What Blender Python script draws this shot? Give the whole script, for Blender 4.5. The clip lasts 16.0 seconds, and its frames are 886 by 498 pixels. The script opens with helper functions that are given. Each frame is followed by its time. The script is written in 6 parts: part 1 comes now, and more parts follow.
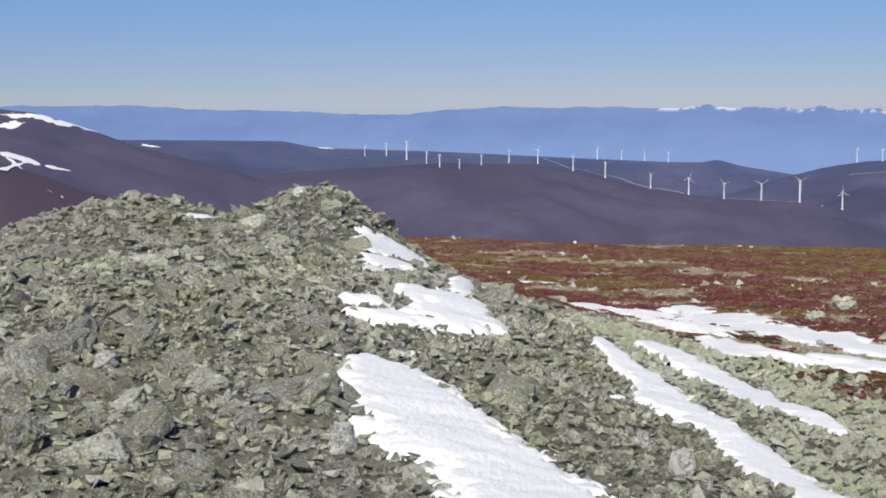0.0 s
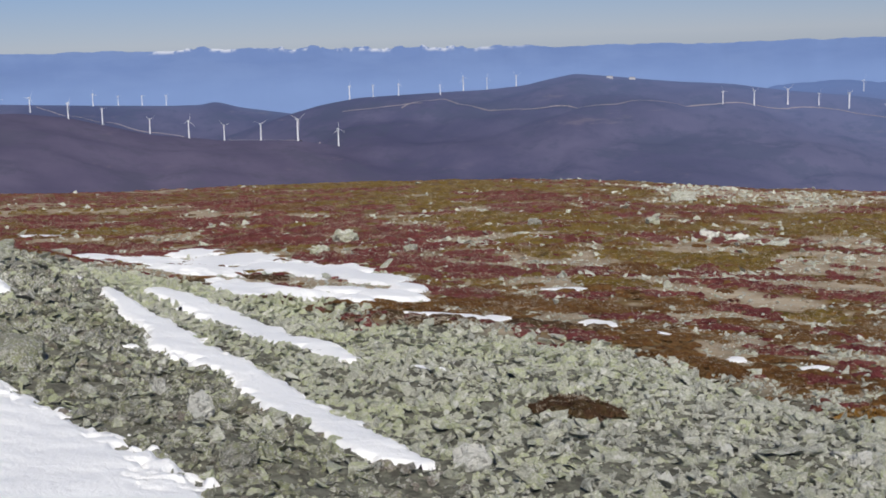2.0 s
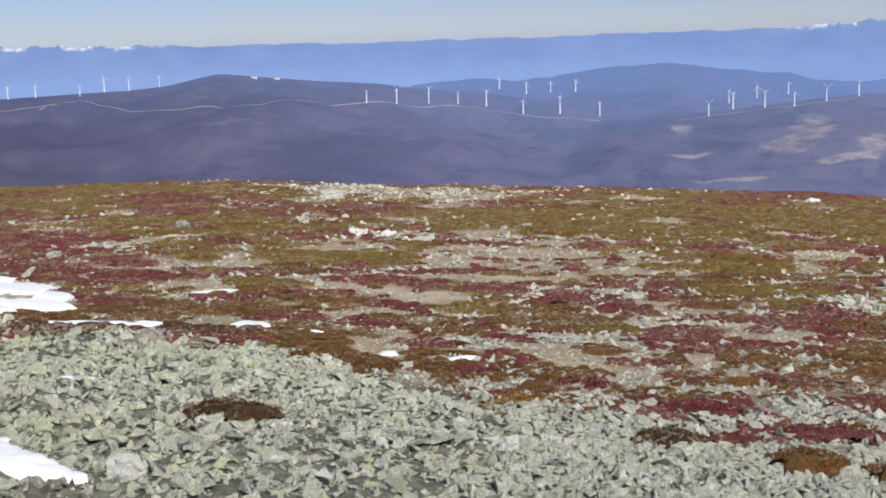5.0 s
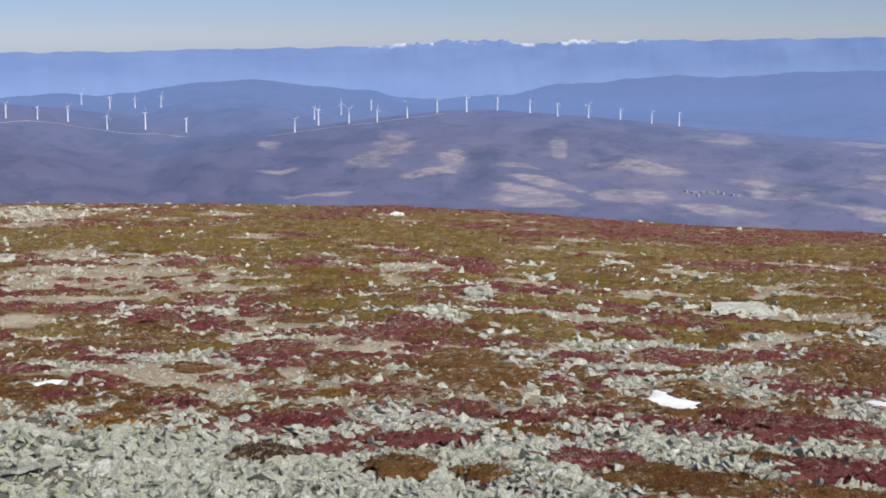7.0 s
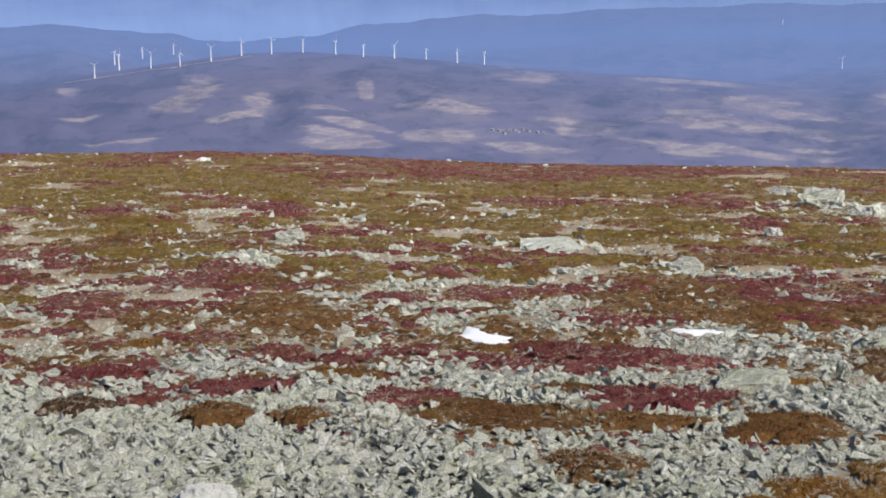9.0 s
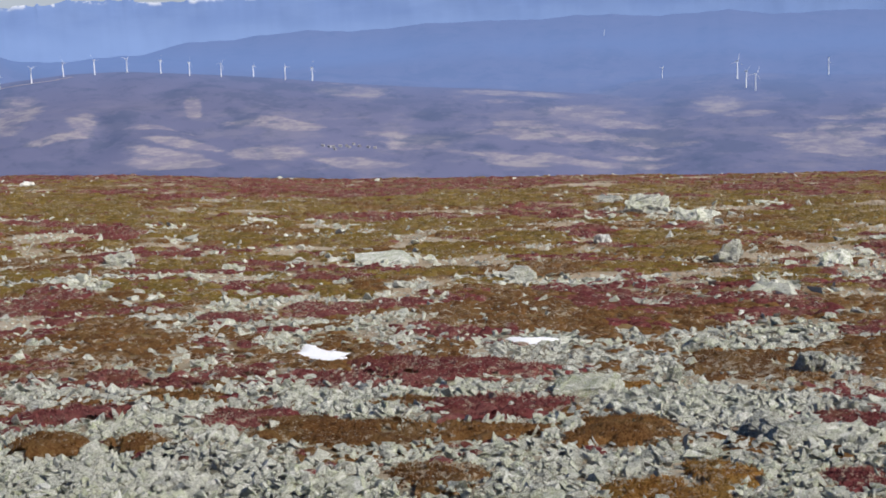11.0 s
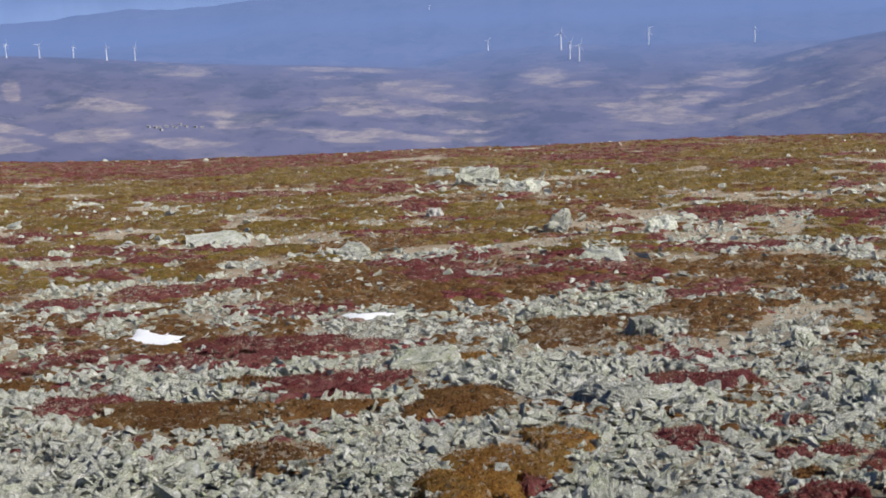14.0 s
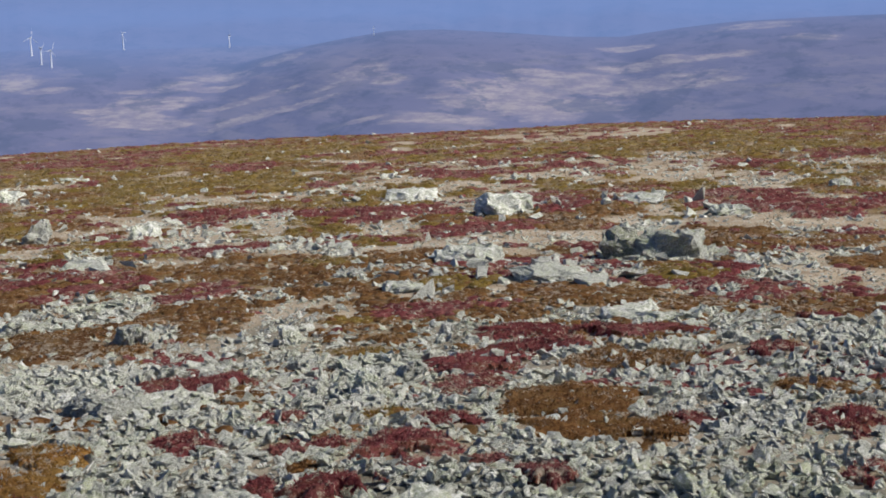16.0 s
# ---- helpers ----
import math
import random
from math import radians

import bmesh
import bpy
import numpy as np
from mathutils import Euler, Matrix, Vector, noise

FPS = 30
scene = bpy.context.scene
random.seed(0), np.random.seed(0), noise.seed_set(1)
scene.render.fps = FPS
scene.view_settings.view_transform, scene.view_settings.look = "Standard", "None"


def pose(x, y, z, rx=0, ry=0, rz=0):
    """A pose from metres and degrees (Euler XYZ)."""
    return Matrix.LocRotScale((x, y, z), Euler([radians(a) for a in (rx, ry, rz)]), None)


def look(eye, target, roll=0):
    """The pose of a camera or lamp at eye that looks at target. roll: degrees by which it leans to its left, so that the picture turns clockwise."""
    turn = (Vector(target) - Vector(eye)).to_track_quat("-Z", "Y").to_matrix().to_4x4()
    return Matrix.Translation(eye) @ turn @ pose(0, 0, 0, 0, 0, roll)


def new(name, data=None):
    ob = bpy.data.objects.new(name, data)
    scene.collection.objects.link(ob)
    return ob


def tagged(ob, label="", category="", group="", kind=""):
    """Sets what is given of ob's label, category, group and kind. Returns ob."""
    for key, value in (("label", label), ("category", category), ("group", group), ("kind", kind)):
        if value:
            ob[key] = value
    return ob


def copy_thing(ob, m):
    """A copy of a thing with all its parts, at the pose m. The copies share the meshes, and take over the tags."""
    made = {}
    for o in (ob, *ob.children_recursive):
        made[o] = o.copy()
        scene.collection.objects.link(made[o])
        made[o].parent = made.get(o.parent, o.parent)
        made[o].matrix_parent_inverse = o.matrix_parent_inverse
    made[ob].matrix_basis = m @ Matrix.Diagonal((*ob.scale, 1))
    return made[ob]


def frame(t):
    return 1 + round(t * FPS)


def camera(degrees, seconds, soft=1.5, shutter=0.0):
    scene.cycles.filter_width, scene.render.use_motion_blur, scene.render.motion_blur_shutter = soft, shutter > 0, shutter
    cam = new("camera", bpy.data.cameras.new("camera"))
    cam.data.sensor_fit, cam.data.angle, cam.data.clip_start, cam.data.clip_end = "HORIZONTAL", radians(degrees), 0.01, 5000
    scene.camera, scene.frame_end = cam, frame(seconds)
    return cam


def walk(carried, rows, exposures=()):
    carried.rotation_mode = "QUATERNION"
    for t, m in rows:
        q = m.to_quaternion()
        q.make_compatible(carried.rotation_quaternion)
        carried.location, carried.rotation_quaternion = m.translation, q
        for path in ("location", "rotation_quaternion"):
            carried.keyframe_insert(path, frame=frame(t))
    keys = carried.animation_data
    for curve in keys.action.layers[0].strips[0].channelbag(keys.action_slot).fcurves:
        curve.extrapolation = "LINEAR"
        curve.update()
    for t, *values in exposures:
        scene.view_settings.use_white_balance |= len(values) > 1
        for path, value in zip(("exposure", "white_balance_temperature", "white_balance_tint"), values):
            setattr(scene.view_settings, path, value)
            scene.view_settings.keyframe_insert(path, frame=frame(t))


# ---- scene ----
cam = camera(34.16, 16.0, soft=1.75)
# seconds, heading clockwise, pitch, lean to the right, in degrees: the lens turns where it is
TURNS = [
    (0.0, 0.00, -5.71, 0.42),
    (0.5, 6.08, -7.44, 1.61),
    (0.7, 8.88, -7.85, 1.97),
    (1.0, 12.15, -8.23, 2.52),
    (1.5, 15.19, -7.91, 2.17),
    (2.0, 19.53, -8.34, 1.79),
    (2.5, 22.03, -8.00, 2.11),
    (3.0, 24.86, -7.84, 1.84),
    (3.2, 25.96, -7.62, 1.77),
    (5.3, 34.30, -8.69, 1.40),
    (5.5, 34.98, -8.54, 1.20),
    (6.0, 40.23, -8.71, 0.92),
    (6.5, 45.25, -8.26, 1.18),
    (7.0, 49.88, -8.42, 0.52),
    (7.5, 53.40, -9.53, 0.85),
    (8.0, 55.09, -10.23, 1.22),
    (8.5, 55.32, -10.92, 1.62),
    (9.0, 57.45, -10.83, 1.06),
    (9.5, 59.29, -10.13, 1.41),
    (10.0, 62.76, -10.26, 2.08),
    (10.2, 63.78, -10.21, 1.94),
    (12.3, 64.35, -10.50, 1.88),
    (12.5, 64.63, -10.10, 2.53),
    (13.0, 65.51, -10.34, 3.45),
    (13.5, 67.26, -11.03, 2.69),
    (14.0, 70.85, -11.60, 2.50),
    (14.5, 75.41, -12.69, 1.39),
    (15.0, 80.93, -12.46, 1.55),
    (15.5, 85.60, -11.76, 1.41),
    (16.0, 91.52, -12.02, 1.05),
]
walk(cam, [(t, pose(0.02, 0.03, 1.65, 90 + pitch, 0, -heading) @ pose(0, 0, 0, 0, 0, -lean)) for t, heading, pitch, lean in TURNS],
     exposures=((0.0, 0.0), (0.5, -0.10), (1.5, -0.16), (2.2, -0.14), (3.0, 0.02), (5.5, 0.21), (7.0, 0.21), (12.5, 0.20), (15.0, 0.18), (16.0, 0.27)))

# ---- daylight: clear spring sky, the sun high behind the first view ----
SUN_AZ, SUN_EL = 192.0, 42.0
sky_world = bpy.data.worlds.new("clear_sky")
scene.world = sky_world
sky_world.use_nodes = True
sky_nodes = sky_world.node_tree.nodes
sky = sky_nodes.new("ShaderNodeTexSky")
sky.sky_type, sky.sun_disc = "NISHITA", False
sky.sun_elevation, sky.sun_rotation = radians(SUN_EL), radians(SUN_AZ)
sky.altitude, sky.air_density, sky.dust_density, sky.ozone_density = 2000, 0.8, 0.25, 4.0
sky_nodes["Background"].inputs["Strength"].default_value = 0.075
# greyer towards the hazy horizon, clear blue above
sky_links = sky_world.node_tree.links
sky_way, sky_part, sky_up, sky_tint, sky_mul = (sky_nodes.new(k) for k in ("ShaderNodeTexCoord", "ShaderNodeSeparateXYZ", "ShaderNodeMapRange", "ShaderNodeMix", "ShaderNodeMix"))
sky_up.interpolation_type = "SMOOTHSTEP"
sky_up.inputs[1].default_value, sky_up.inputs[2].default_value = 0.01, 0.125
sky_tint.data_type = sky_mul.data_type = "RGBA"
sky_tint.inputs[6].default_value, sky_tint.inputs[7].default_value = (0.72, 0.70, 0.86, 1), (0.78, 0.91, 1.12, 1)
sky_mul.blend_type = "MULTIPLY"
sky_mul.inputs[0].default_value = 1.0
sky_links.new(sky_way.outputs["Generated"], sky_part.inputs[0])
sky_links.new(sky_part.outputs[2], sky_up.inputs[0])
sky_links.new(sky_up.outputs[0], sky_tint.inputs[0])
sky_links.new(sky.outputs[0], sky_mul.inputs[6])
sky_links.new(sky_tint.outputs[2], sky_mul.inputs[7])
sky_links.new(sky_mul.outputs[2], sky_nodes["Background"].inputs["Color"])
sun_data = bpy.data.lights.new("sun", "SUN")
sun_data.energy, sun_data.angle, sun_data.color = 4.6, radians(0.53), (1.0, 0.95, 0.86)
sun = new("sun", sun_data)
sun.matrix_world = look((50 * math.sin(radians(SUN_AZ)) * math.cos(radians(SUN_EL)), 50 * math.cos(radians(SUN_AZ)) * math.cos(radians(SUN_EL)), 50 * math.sin(radians(SUN_EL))), (0, 0, 0))


# ---- materials ----
class Nodes:
    """Short hand for node materials."""

    def __init__(self, name, rough=0.9, spec=0.2):
        self.mat = bpy.data.materials.new(name)
        self.mat.use_nodes = True
        self.tree = self.mat.node_tree
        self.out = self.tree.nodes["Principled BSDF"]
        self.out.inputs["Roughness"].default_value = rough
        self.out.inputs["Specular IOR Level"].default_value = spec
        self.place = self.tree.nodes.new("ShaderNodeNewGeometry")

    def put(self, value, socket):
        if isinstance(value, bpy.types.NodeSocket):
            self.tree.links.new(value, socket)
        elif isinstance(value, (int, float)):
            socket.default_value = value
        else:
            socket.default_value = (*value, 1) if len(socket.default_value) == 4 else value

    def noise(self, scale, detail=4, rough=0.6, stretch=(1, 1, 1)):
        vec = self.place.outputs["Position"]
        if stretch != (1, 1, 1):
            m = self.tree.nodes.new("ShaderNodeVectorMath")
            m.operation = "MULTIPLY"
            m.inputs[1].default_value = stretch
            self.put(vec, m.inputs[0])
            vec = m.outputs[0]
        n = self.tree.nodes.new("ShaderNodeTexNoise")
        n.inputs["Scale"].default_value, n.inputs["Detail"].default_value, n.inputs["Roughness"].default_value = scale, detail, rough
        self.put(vec, n.inputs["Vector"])
        return n.outputs[0]

    def ramp(self, value, lo, hi, a=0.0, b=1.0):
        n = self.tree.nodes.new("ShaderNodeMapRange")
        n.interpolation_type = "SMOOTHSTEP"
        for i, v in enumerate((value, lo, hi, a, b)):
            self.put(v, n.inputs[i])
        return n.outputs[0]

    def math(self, op, a, b=0.0):
        n = self.tree.nodes.new("ShaderNodeMath")
        n.operation = op
        self.put(a, n.inputs[0]), self.put(b, n.inputs[1])
        return n.outputs[0]

    def mix(self, fac, a, b, kind="MIX"):
        n = self.tree.nodes.new("ShaderNodeMix")
        n.data_type, n.blend_type = "RGBA", kind
        self.put(fac, n.inputs[0]), self.put(a, n.inputs[6]), self.put(b, n.inputs[7])
        return n.outputs[2]

    def xyz(self):
        n = self.tree.nodes.new("ShaderNodeSeparateXYZ")
        self.put(self.place.outputs["Position"], n.inputs[0])
        return n.outputs

    def attribute(self, name):
        n = self.tree.nodes.new("ShaderNodeAttribute")
        n.attribute_name = name
        return n.outputs["Fac"]

    def island(self):
        return self.place.outputs["Random Per Island"]

    def each(self):
        return self.tree.nodes.new("ShaderNodeObjectInfo").outputs["Random"]

    def bump(self, height, strength=0.5, distance=0.02):
        n = self.tree.nodes.new("ShaderNodeBump")
        n.inputs["Strength"].default_value, n.inputs["Distance"].default_value = strength, distance
        self.put(height, n.inputs["Height"])
        self.put(n.outputs[0], self.out.inputs["Normal"])

    def done(self, colour):
        self.put(colour, self.out.inputs["Base Color"])
        return self.mat


def rock_material(name, grey=(0.325, 0.335, 0.265), lichen=(0.30, 0.33, 0.15), lichen_share=0.5, pale=0.12, whole=False, glint=0.58, spread=0.38, mottled=False):
    n = Nodes(name, 0.85, 0.25)
    rnd = n.each() if whole else n.island()
    tone = n.mix(n.ramp(rnd, 0.0, 1.0), tuple(c * (1 - spread) for c in grey), tuple(c * (1 + spread) for c in grey))
    fine = n.noise(24, 7, 0.85)
    tone = n.mix(n.ramp(fine, 0.36, 0.58), n.mix(0.4, tone, (0.12, 0.115, 0.10)), n.mix(0.5, tone, (glint, glint * 0.98, glint * 0.87)))
    colony = n.math("MULTIPLY", n.math("SUBTRACT", n.noise(0.6, 4, 0.65), 0.5), 0.45)
    crust = n.math("ADD", n.math("ADD", n.noise(9, 6, 0.8), colony), n.math("MULTIPLY", rnd, 0.07))
    tone = n.mix(n.ramp(crust, 0.60 - 0.2 * lichen_share, 0.78 - 0.2 * lichen_share, 0, 0.75), tone, lichen)
    fleck = n.noise(11, 5, 0.75)
    tone = n.mix(n.ramp(fleck, 0.61, 0.68, 0, 0.5), tone, (0.10, 0.095, 0.085))
    # fine grain: dark specks in the bump's hollows, pale specks on its rises
    grain = n.noise(55, 4, 0.8)
    tone = n.mix(n.ramp(grain, 0.44, 0.34, 0, 0.45), tone, (0.09, 0.085, 0.075))
    tone = n.mix(n.ramp(grain, 0.53, 0.62, 0, 0.7), tone, (0.74, 0.73, 0.67))
    quartz = n.math("ADD", n.noise(8.5, 5, 0.75), n.math("MULTIPLY", rnd, 0.12))
    tone = n.mix(n.ramp(quartz, 0.79 - pale, 0.84 - pale, 0, 0.8), tone, (0.76, 0.75, 0.70))
    if mottled:
        # crusts of yellow-green and chalky lichen
        green = n.math("ADD", n.noise(24, 5, 0.8), n.math("MULTIPLY", n.math("SUBTRACT", n.noise(0.7, 3, 0.6), 0.5), 0.45))
        tone = n.mix(n.ramp(green, 0.52, 0.60, 0, 0.6), tone, (0.33, 0.36, 0.155))
        chalk = n.math("ADD", n.noise(30, 5, 0.8, (1.3, 1, 0.8)), n.math("MULTIPLY", n.math("SUBTRACT", n.noise(0.9, 4, 0.65, (1, 1, 2)), 0.5), 0.5))
        tone = n.mix(n.ramp(chalk, 0.55, 0.61, 0, 0.85), tone, (0.70, 0.69, 0.63))
        tone = n.mix(n.ramp(n.noise(2.3, 3, 0.6), 0.56, 0.66, 0, 0.5), tone, (0.22, 0.165, 0.14))
    n.bump(n.math("ADD", n.noise(18, 7, 0.8), n.math("MULTIPLY", grain, 0.35)), 1.0, 0.04)
    return n.done(tone)


def plant_material(name, dark, mid, light, other):
    n = Nodes(name, 0.9, 0.1)
    tone = n.mix(n.ramp(n.island(), 0, 1), dark, mid)
    tone = n.mix(n.ramp(n.noise(1.7, 4, 0.65), 0.45, 0.72, 0, 0.8), tone, light)
    tone = n.mix(n.ramp(n.noise(2.6, 4, 0.7), 0.52, 0.60, 0, 0.75), tone, other)
    tone = n.mix(n.ramp(n.noise(9, 3, 0.6), 0.5, 0.75, 0, 0.5), tone, dark)
    grain = n.noise(42, 5, 0.8, (1, 1, 0.5))
    tone = n.mix(n.ramp(grain, 0.50, 0.62, 0, 0.75), tone, n.mix(0.6, mid, light))
    tone = n.mix(n.ramp(grain, 0.48, 0.38, 0, 0.55), tone, tuple(c * 0.5 for c in dark))
    # dead stalks and lichen caught in the mat
    dead = n.math("ADD", n.noise(13, 5, 0.8, (1, 1, 0.6)), n.math("MULTIPLY", n.noise(0.8, 3, 0.6), 0.35))
    tone = n.mix(n.ramp(dead, 0.715, 0.785, 0, 0.85), tone, (0.56, 0.48, 0.37))
    n.bump(n.math("ADD", grain, n.noise(16, 3, 0.6)), 0.9, 0.03)
    # thin leaves let some light through
    thin = n.tree.nodes.new("ShaderNodeBsdfTranslucent")
    both = n.tree.nodes.new("ShaderNodeMixShader")
    both.inputs[0].default_value = 0.38
    n.put(tone, thin.inputs["Color"])
    n.put(n.out.outputs[0], both.inputs[1])
    n.put(thin.outputs[0], both.inputs[2])
    n.put(both.outputs[0], n.tree.nodes["Material Output"].inputs["Surface"])
    return n.done(tone)


ROCK = rock_material("lichened_quartzite", (0.53, 0.54, 0.42), (0.50, 0.545, 0.29), 0.7, 0.15, False, 0.64, 0.24)
ROCK_GREY = rock_material("grey_quartzite", (0.50, 0.51, 0.43), (0.455, 0.485, 0.315), 0.5, 0.15, False, 0.66, 0.28)
ROCK_MOUND = rock_material("weathered_quartzite", (0.203, 0.195, 0.166), (0.235, 0.247, 0.14), 0.5, 0.11, False, 0.46, 0.26, True)
MOUND_BLOCK = rock_material("weathered_block", (0.203, 0.195, 0.166), (0.235, 0.247, 0.14), 0.5, 0.11, True, 0.46, 0.26, True)
BOULDER = rock_material("boulder_quartzite", (0.46, 0.475, 0.385), (0.42, 0.455, 0.27), 0.45, 0.18, True)
# this dark colour also stands in for shaded boulder faces and crevices
BOULDER_DARK_SHADED = rock_material("dark_shaded_quartzite", (0.12, 0.115, 0.11), (0.24, 0.26, 0.13), 0.4, 0.08, True)
BOULDER_LICHEN = rock_material("lichen_boulder", (0.34, 0.35, 0.27), (0.33, 0.36, 0.20), 0.6, 0.12, True)
BOULDER_WHITE = rock_material("milky_quartz", (0.55, 0.55, 0.52), (0.34, 0.35, 0.25), 0.2, 0.3, True)
LOOSE_ROCK = rock_material("loose_quartzite", (0.48, 0.49, 0.39), (0.44, 0.475, 0.26), 0.45, 0.2, True)

RED = plant_material("red_bilberry", (0.157, 0.036, 0.040), (0.293, 0.076, 0.077), (0.340, 0.150, 0.131), (0.242, 0.101, 0.060))
OLIVE = plant_material("olive_heath", (0.168, 0.112, 0.025), (0.296, 0.204, 0.043), (0.373, 0.255, 0.090), (0.296, 0.150, 0.052))
BROWN = plant_material("brown_heather", (0.142, 0.062, 0.023), (0.285, 0.138, 0.047), (0.325, 0.205, 0.092), (0.225, 0.128, 0.045))
ORANGE = plant_material("russet_heather", (0.20, 0.085, 0.024), (0.41, 0.200, 0.045), (0.44, 0.285, 0.095), (0.27, 0.165, 0.050))
DARK_HEATH = plant_material("dark_heather", (0.079, 0.042, 0.025), (0.158, 0.085, 0.044), (0.200, 0.126, 0.074), (0.144, 0.108, 0.045))
STRAW = plant_material("dry_grass", (0.285, 0.209, 0.123), (0.418, 0.323, 0.209), (0.494, 0.418, 0.304), (0.361, 0.247, 0.162))


def ground_material():
    n = Nodes("mountain_ground", 0.95, 0.1)
    soil = n.mix(n.ramp(n.noise(0.9, 6, 0.7), 0.35, 0.7), (0.345, 0.265, 0.175), (0.49, 0.41, 0.305))
    soil = n.mix(n.ramp(n.noise(7, 5, 0.75), 0.52, 0.66, 0, 0.8), soil, (0.45, 0.43, 0.38))
    # dirt between the stones, darkened further to stand in for shaded gaps
    stone = n.mix(n.ramp(n.noise(9, 5, 0.7), 0.35, 0.65), (0.09, 0.086, 0.07), (0.22, 0.22, 0.175))
    turf = n.mix(n.ramp(n.noise(1.6, 5, 0.7), 0.35, 0.65), (0.13, 0.07, 0.035), (0.25, 0.17, 0.07))
    tone = n.mix(n.attribute("turf"), soil, turf)
    tone = n.mix(n.attribute("stony"), tone, stone)
    n.bump(n.noise(14, 6, 0.7), 0.8, 0.05)
    return n.done(tone)


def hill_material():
    """Moorland backdrop: haze of kilometres of bright air painted in, its glow growing with distance."""
    n = Nodes("hazed_heather_moor", 1.0, 0.0)
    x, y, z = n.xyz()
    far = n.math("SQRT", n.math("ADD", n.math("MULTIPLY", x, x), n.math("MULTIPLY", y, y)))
    # bluish moor tones, paler eastwards, hold part of the haze in base colour
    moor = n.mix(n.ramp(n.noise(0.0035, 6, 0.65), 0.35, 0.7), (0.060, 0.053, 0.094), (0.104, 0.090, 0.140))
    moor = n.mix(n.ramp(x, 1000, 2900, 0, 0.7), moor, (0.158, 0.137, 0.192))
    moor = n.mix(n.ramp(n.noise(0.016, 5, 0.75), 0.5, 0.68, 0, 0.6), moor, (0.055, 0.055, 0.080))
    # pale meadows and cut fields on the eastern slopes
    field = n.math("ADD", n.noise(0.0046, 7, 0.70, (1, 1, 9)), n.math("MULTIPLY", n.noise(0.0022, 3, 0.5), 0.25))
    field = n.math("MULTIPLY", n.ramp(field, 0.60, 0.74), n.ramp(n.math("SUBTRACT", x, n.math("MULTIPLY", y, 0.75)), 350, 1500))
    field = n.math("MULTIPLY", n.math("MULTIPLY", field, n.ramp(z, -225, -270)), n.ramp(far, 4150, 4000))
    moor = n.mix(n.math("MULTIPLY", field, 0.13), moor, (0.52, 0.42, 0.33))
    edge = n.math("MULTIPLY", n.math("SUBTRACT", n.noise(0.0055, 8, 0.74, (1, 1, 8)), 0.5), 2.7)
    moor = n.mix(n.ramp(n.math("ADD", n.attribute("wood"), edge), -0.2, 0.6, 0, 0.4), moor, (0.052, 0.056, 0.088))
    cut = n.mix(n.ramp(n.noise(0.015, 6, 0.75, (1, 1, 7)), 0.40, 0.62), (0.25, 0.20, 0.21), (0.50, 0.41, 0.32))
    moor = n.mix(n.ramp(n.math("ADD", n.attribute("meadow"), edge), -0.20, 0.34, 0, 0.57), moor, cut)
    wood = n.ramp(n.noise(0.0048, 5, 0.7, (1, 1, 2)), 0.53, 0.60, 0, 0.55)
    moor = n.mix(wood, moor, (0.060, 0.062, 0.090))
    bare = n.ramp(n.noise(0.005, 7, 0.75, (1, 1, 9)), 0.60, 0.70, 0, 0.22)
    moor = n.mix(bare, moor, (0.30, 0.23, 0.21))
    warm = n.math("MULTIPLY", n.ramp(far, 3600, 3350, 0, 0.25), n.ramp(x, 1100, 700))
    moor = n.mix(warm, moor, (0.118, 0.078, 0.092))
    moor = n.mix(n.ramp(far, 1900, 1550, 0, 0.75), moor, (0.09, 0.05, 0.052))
    # painted airlight: emission takes over from base colour with distance and eastwards
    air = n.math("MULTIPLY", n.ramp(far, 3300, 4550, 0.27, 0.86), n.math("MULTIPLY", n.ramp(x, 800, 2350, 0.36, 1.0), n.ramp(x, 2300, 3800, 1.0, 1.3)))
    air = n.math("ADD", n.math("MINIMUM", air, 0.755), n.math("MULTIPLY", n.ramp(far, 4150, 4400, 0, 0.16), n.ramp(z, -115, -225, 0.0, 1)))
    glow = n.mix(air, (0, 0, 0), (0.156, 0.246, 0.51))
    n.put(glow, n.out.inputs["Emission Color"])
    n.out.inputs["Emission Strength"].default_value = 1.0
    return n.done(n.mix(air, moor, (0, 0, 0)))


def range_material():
    n = Nodes("hazed_distant_range", 1.0, 0.0)
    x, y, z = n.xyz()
    # haze painted as blue colour, paler lower down, most of it emitted
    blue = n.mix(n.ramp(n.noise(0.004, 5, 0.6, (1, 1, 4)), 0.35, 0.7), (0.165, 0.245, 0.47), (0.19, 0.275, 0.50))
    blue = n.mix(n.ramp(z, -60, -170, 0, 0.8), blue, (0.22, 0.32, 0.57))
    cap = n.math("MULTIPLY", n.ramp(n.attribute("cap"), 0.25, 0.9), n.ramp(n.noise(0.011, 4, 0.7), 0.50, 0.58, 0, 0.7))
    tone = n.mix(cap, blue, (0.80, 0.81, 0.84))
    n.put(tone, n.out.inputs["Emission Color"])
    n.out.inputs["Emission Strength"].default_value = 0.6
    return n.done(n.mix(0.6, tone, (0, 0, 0)))


